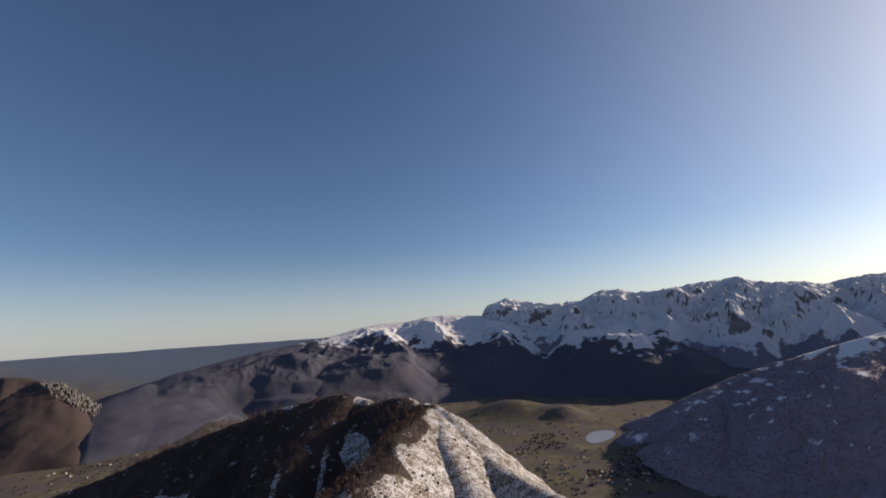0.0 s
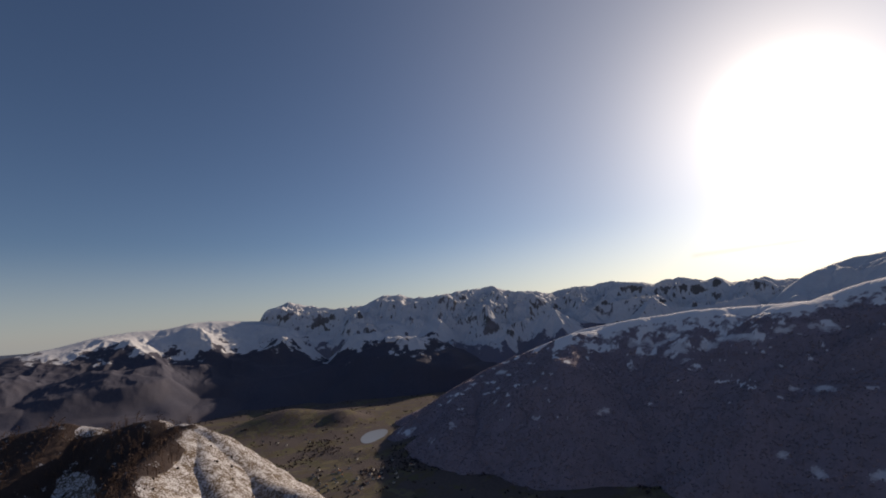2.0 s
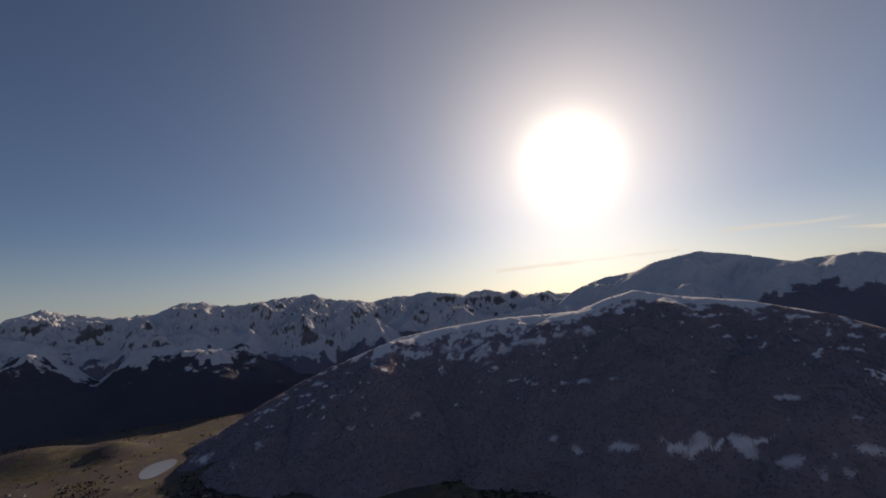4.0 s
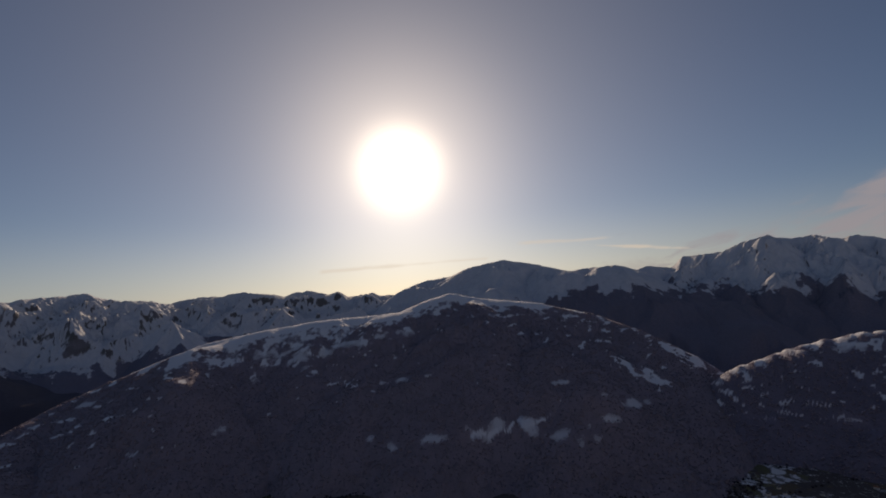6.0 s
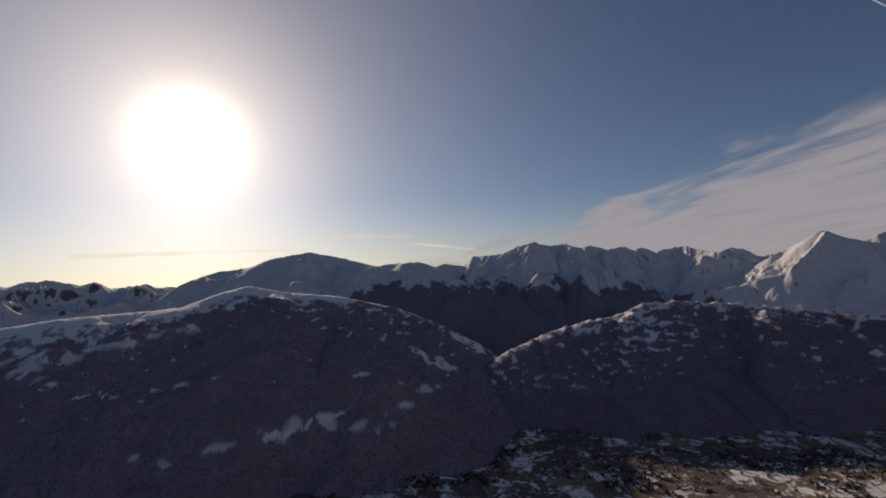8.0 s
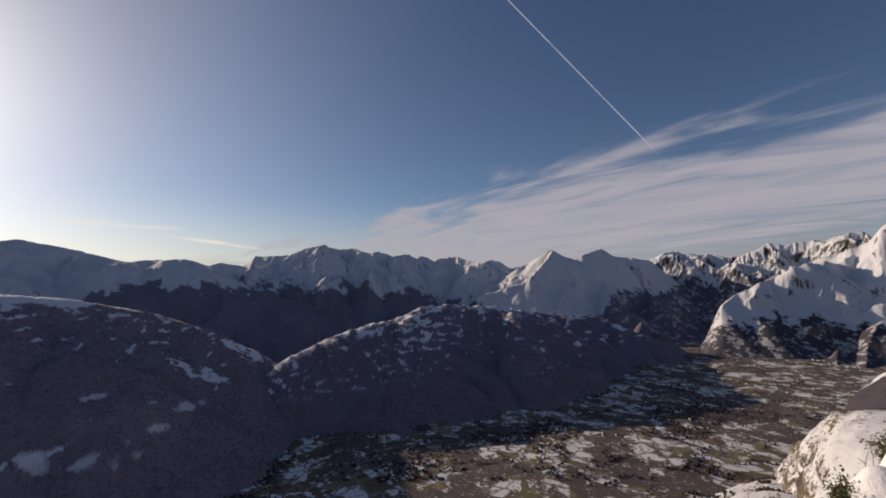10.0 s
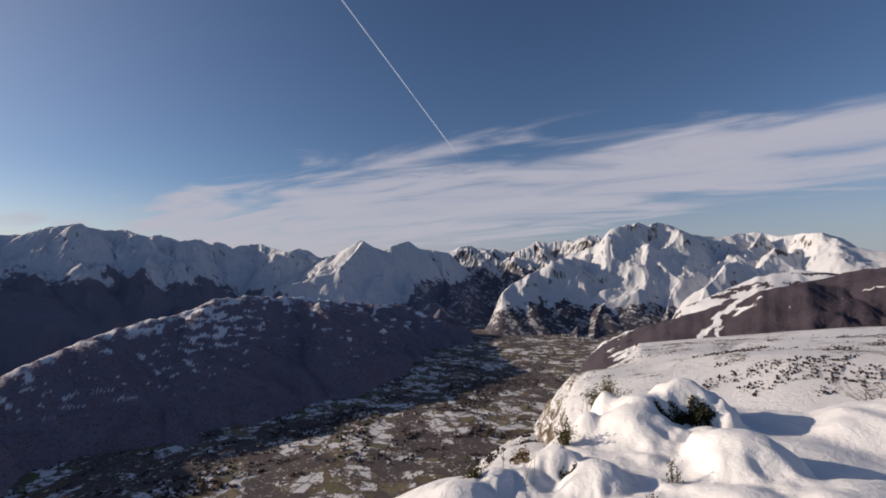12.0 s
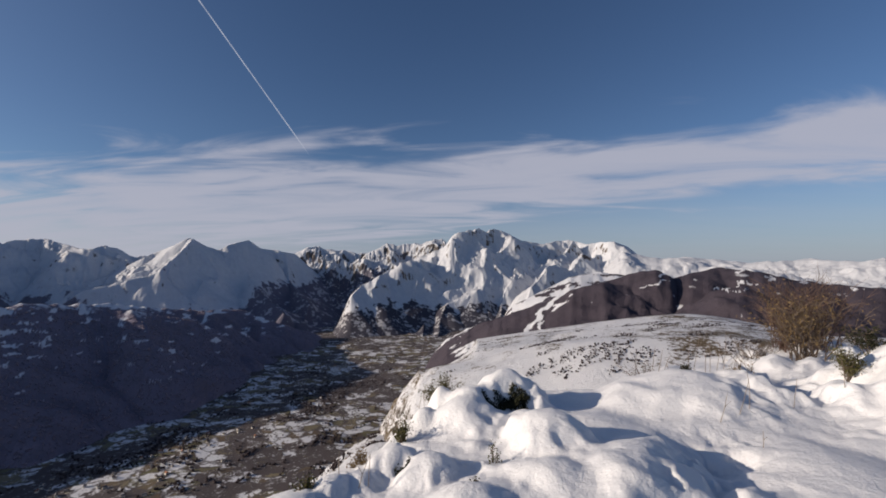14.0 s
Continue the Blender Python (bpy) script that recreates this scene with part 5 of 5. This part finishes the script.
def bare_trees(name, feet, height, material, label, seed):
    """Leafless trees with trunk, limbs and twigs, joined: too many to count."""
    dice = random.Random(seed)
    kinds = []
    for k in range(7):
        bm = bmesh.new()
        trunk = [Vector((p.x, p.y, p.z)) for p in wobble(Vector((0, 0, -0.06)), Vector((0, 0, 1)), 0.8, dice, 0.07, 3)]
        limb(bm, trunk, [0.035, 0.028, 0.02, 0.01], 3)
        for i in range(7):
            t = dice.choice(trunk[1:])
            a = dice.uniform(0, 6.28)
            b = wobble(t, Vector((math.cos(a), math.sin(a), dice.uniform(0.5, 1.6))), dice.uniform(0.25, 0.45), dice, 0.15, 2)
            limb(bm, b, [0.016, 0.012, 0.006], 3)
            for j in range(2):
                leaf(bm, b[2] + Vector((dice.gauss(0, 0.06), dice.gauss(0, 0.06), dice.gauss(0, 0.06))), dice.uniform(0.08, 0.18), dice)
        bmesh.ops.triangulate(bm, faces=bm.faces)
        bm.verts.index_update()
        kinds.append((np.array([v.co for v in bm.verts], np.float32), np.array([[v.index for v in f.verts] for f in bm.faces], np.int32)))
        bm.free()
    cos, faces, base = [], [], 0
    for x, y, z in feet:
        co, tri = dice.choice(kinds)
        a, h = dice.uniform(0, 6.28), height * dice.uniform(0.6, 1.25)
        c, si = math.cos(a) * h, math.sin(a) * h
        cos.append(np.stack([co[:, 0] * c - co[:, 1] * si + x, co[:, 0] * si + co[:, 1] * c + y, co[:, 2] * h + z], 1))
        faces.append(tri + base)
        base += len(co)
    co, tri = np.concatenate(cos), np.concatenate(faces)
    me = bpy.data.meshes.new(name)
    me.vertices.add(len(co))
    me.vertices.foreach_set("co", co.astype(np.float32).ravel())
    me.loops.add(tri.size)
    me.loops.foreach_set("vertex_index", tri.astype(np.int32).ravel())
    me.polygons.add(len(tri))
    me.polygons.foreach_set("loop_start", np.arange(0, tri.size, 3, dtype=np.int32))
    me.update(calc_edges=True)
    me.materials.append(material)
    return tagged(new(name, me), label, "trees", kind="stuff")


M_BEECH = surface("beech_twigs", bare_crown((0.065, 0.044, 0.037), (0.13, 0.088, 0.07)))
rx, ry, rz, ro = near_ridge
dice = np.random.RandomState(31)
i, j = dice.randint(20, rx.shape[0], 9000), dice.randint(0, rx.shape[1], 9000)
px, py, pz = rx[i, j], ry[i, j], rz[i, j]
keep = (ro[i, j] < 0.5) & (pz > -190)
feet = list(zip(px[keep], py[keep], pz[keep]))[:2000]
bare_trees("ridge_woodland", feet, 6.5, M_BEECH, "leafless brown beech wood on the ridge", 32)
few = (ro[i, j] > 0.8) & (dice.uniform(0, 1, len(px)) < 0.03) & (pz > -125)
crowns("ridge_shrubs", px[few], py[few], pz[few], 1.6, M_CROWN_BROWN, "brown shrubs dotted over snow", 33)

# shrubs dotted over the open snowy hillside
dice = np.random.RandomState(41)
sx, sy, sz, _ = snowy_hill
i, j = dice.randint(0, sx.shape[0] - 8, 60000), dice.randint(0, sx.shape[1], 60000)
sx, sy, sz = sx[i, j], sy[i, j], sz[i, j]
sb, sr = np.degrees(np.arctan2(sx, sy)) % 360, np.hypot(sx, sy)
turned = -sx * 0.62 - sy * 0.78, sx * 0.78 - sy * 0.62
sx, sy = sx + dice.uniform(-0.9, 0.9, len(sx)), sy + dice.uniform(-0.9, 0.9, len(sy))
grown = (fbm(turned[0] / 26, turned[1] / 11, 5, 97) + 0.25 * step(sb, 176, 186) + 0.3 * fbm(sx / 3, sy / 3, 2, 95) > 0.66) & (sz > -75)
crowns("hillside_shrubs", sx[grown], sy[grown], sz[grown], 0.36, M_CROWN_BROWN, "low brown shrubs on the snowy hillside", 42, 0.8, "shrubs")

# brown scrub and small trees on the terraced bench
dice = np.random.RandomState(45)
qb, qr = dice.uniform(120, 182, 26000), 55 * (210 / 55) ** dice.uniform(0, 1, 26000)
qx, qy = qr * np.sin(np.radians(qb)), qr * np.cos(np.radians(qb))
grown = fbm(qx / 14, qy / 14, 4, 98) + 0.5 * fbm(qx / 50, qy / 50, 2, 99) > 0.3
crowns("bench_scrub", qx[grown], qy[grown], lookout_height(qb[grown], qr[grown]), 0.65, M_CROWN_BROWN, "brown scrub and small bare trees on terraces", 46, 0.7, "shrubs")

# pale limestone pinnacles on the brown hill
M_LIME = plain("limestone", (0.10, 0.095, 0.10), (0.21, 0.20, 0.19), 0.25, 0.9, 0.8)
rx, ry, rz, _ = rocky_hill
dice = np.random.RandomState(61)
rb, rr2 = np.degrees(np.arctan2(rx, ry)), np.hypot(rx, ry)
seen = np.degrees(np.arctan2(rz - EYE, rr2))
ok = (rb > -42) & (rb < -36.6) & (np.abs(seen + 3.75 + (rb + 41.2) * 0.78) < 0.75)
ii = np.argwhere(ok)
ii = ii[dice.randint(0, len(ii), 260)]
crowns("limestone_crags", rx[ii[:, 0], ii[:, 1]], ry[ii[:, 0], ii[:, 1]], rz[ii[:, 0], ii[:, 1]] - 4, 24, M_LIME, "jagged pale limestone crags on the hill", 62, 0.3, "rocks")

# ---- houses of the valley ----
M_PLASTER = plain("pale_plaster", (0.62, 0.57, 0.48), (0.78, 0.74, 0.66), 0.8, 0.85, 0.02)
M_STONE = plain("grey_stone", (0.30, 0.27, 0.23), (0.44, 0.40, 0.35), 1.2, 0.9, 0.05)
M_SLATE = plain("slate_roof", (0.09, 0.09, 0.10), (0.17, 0.165, 0.17), 1.5, 0.6, 0.03)
M_TILE = plain("clay_roof", (0.26, 0.12, 0.075), (0.36, 0.18, 0.11), 1.5, 0.8, 0.03)


def box(bm, x0, x1, y0, y1, z0, z1):
    v = [bm.verts.new((x, y, z)) for z in (z0, z1) for x, y in ((x0, y0), (x1, y0), (x1, y1), (x0, y1))]
    for f in ((0, 3, 2, 1), (4, 5, 6, 7), (0, 1, 5, 4), (1, 2, 6, 5), (2, 3, 7, 6), (3, 0, 4, 7)):
        bm.faces.new([v[i] for i in f])


def house(wide, deep, tall, walls, roof, label):
    ob = thing("house", (0, 0, -2000), label, "house", "village houses")
    bm = bmesh.new()
    box(bm, -wide / 2, wide / 2, -deep / 2, deep / 2, -3, tall)
    part("wall", bm, walls, ob)
    bm = bmesh.new()
    w, d, ridge = wide / 2 + 0.5, deep / 2 + 0.5, tall + deep * 0.42
    low = [bm.verts.new(c) for c in ((-w, -d, tall - 0.2), (w, -d, tall - 0.2), (w, d, tall - 0.2), (-w, d, tall - 0.2))]
    top = [bm.verts.new((-w, 0, ridge)), bm.verts.new((w, 0, ridge))]
    for f in ((low[0], low[1], top[1], top[0]), (low[2], low[3], top[0], top[1]), (low[1], low[2], top[1]), (low[3], low[0], top[0]), (low[3], low[2], low[1], low[0])):
        bm.faces.new(f)
    part("roof", bm, roof, ob)
    bm = bmesh.new()
    box(bm, wide * 0.2, wide * 0.2 + 0.8, -0.5, 0.5, tall, ridge + 0.9)
    part("chimney", bm, walls, ob)
    for k in range(3):
        bm = bmesh.new()
        x = -wide * 0.32 + k * wide * 0.32
        box(bm, x - 0.5, x + 0.5, -deep / 2 - 0.05, -deep / 2 + 0.05, 1.2, 2.7)
        part("window", bm, M_SLATE, ob)
    return ob


KINDS = [house(10, 7.5, 5.2, M_PLASTER, M_SLATE, "pale plastered house with slate roof"),
         house(12, 8, 5.8, M_PLASTER, M_TILE, "pale plastered house with clay tile roof"),
         house(9, 7, 4.6, M_STONE, M_SLATE, "grey stone house with slate roof")]
# bearing, distance, spread across and along, how many
VILLAGES = [(14.0, 1500, 110, 55, 46), (19.0, 1400, 60, 45, 16), (22.5, 1960, 70, 60, 16), (8.5, 2020, 60, 60, 8), (-38, 2350, 160, 110, 16), (-29, 2650, 120, 100, 10),
            (110, 1190, 90, 50, 30), (119, 1230, 120, 60, 30), (129, 1220, 120, 70, 34), (142, 1330, 120, 90, 30), (150, 1750, 130, 130, 22), (157, 2200, 140, 160, 22), (163, 2850, 150, 160, 16)]
dice = random.Random(51)
for vb, vr, across, along, many in VILLAGES:
    for _ in range(many):
        r = vr + dice.gauss(0, along)
        b = vb + math.degrees(dice.gauss(0, across) / vr)
        z = float(floor_height(np.array([b]), np.array([r]))[0])
        kind = dice.choices(KINDS, (5, 2, 4))[0]
        copy_thing(kind, Matrix.Translation(place(b, r, z)) @ Matrix.Scale(0.72, 4) @ pose(0, 0, 0, 0, 0, dice.choice((0, 90)) + dice.uniform(-25, 25) + vb))
for k in KINDS:
    for o in (*k.children_recursive, k):
        bpy.data.objects.remove(o)
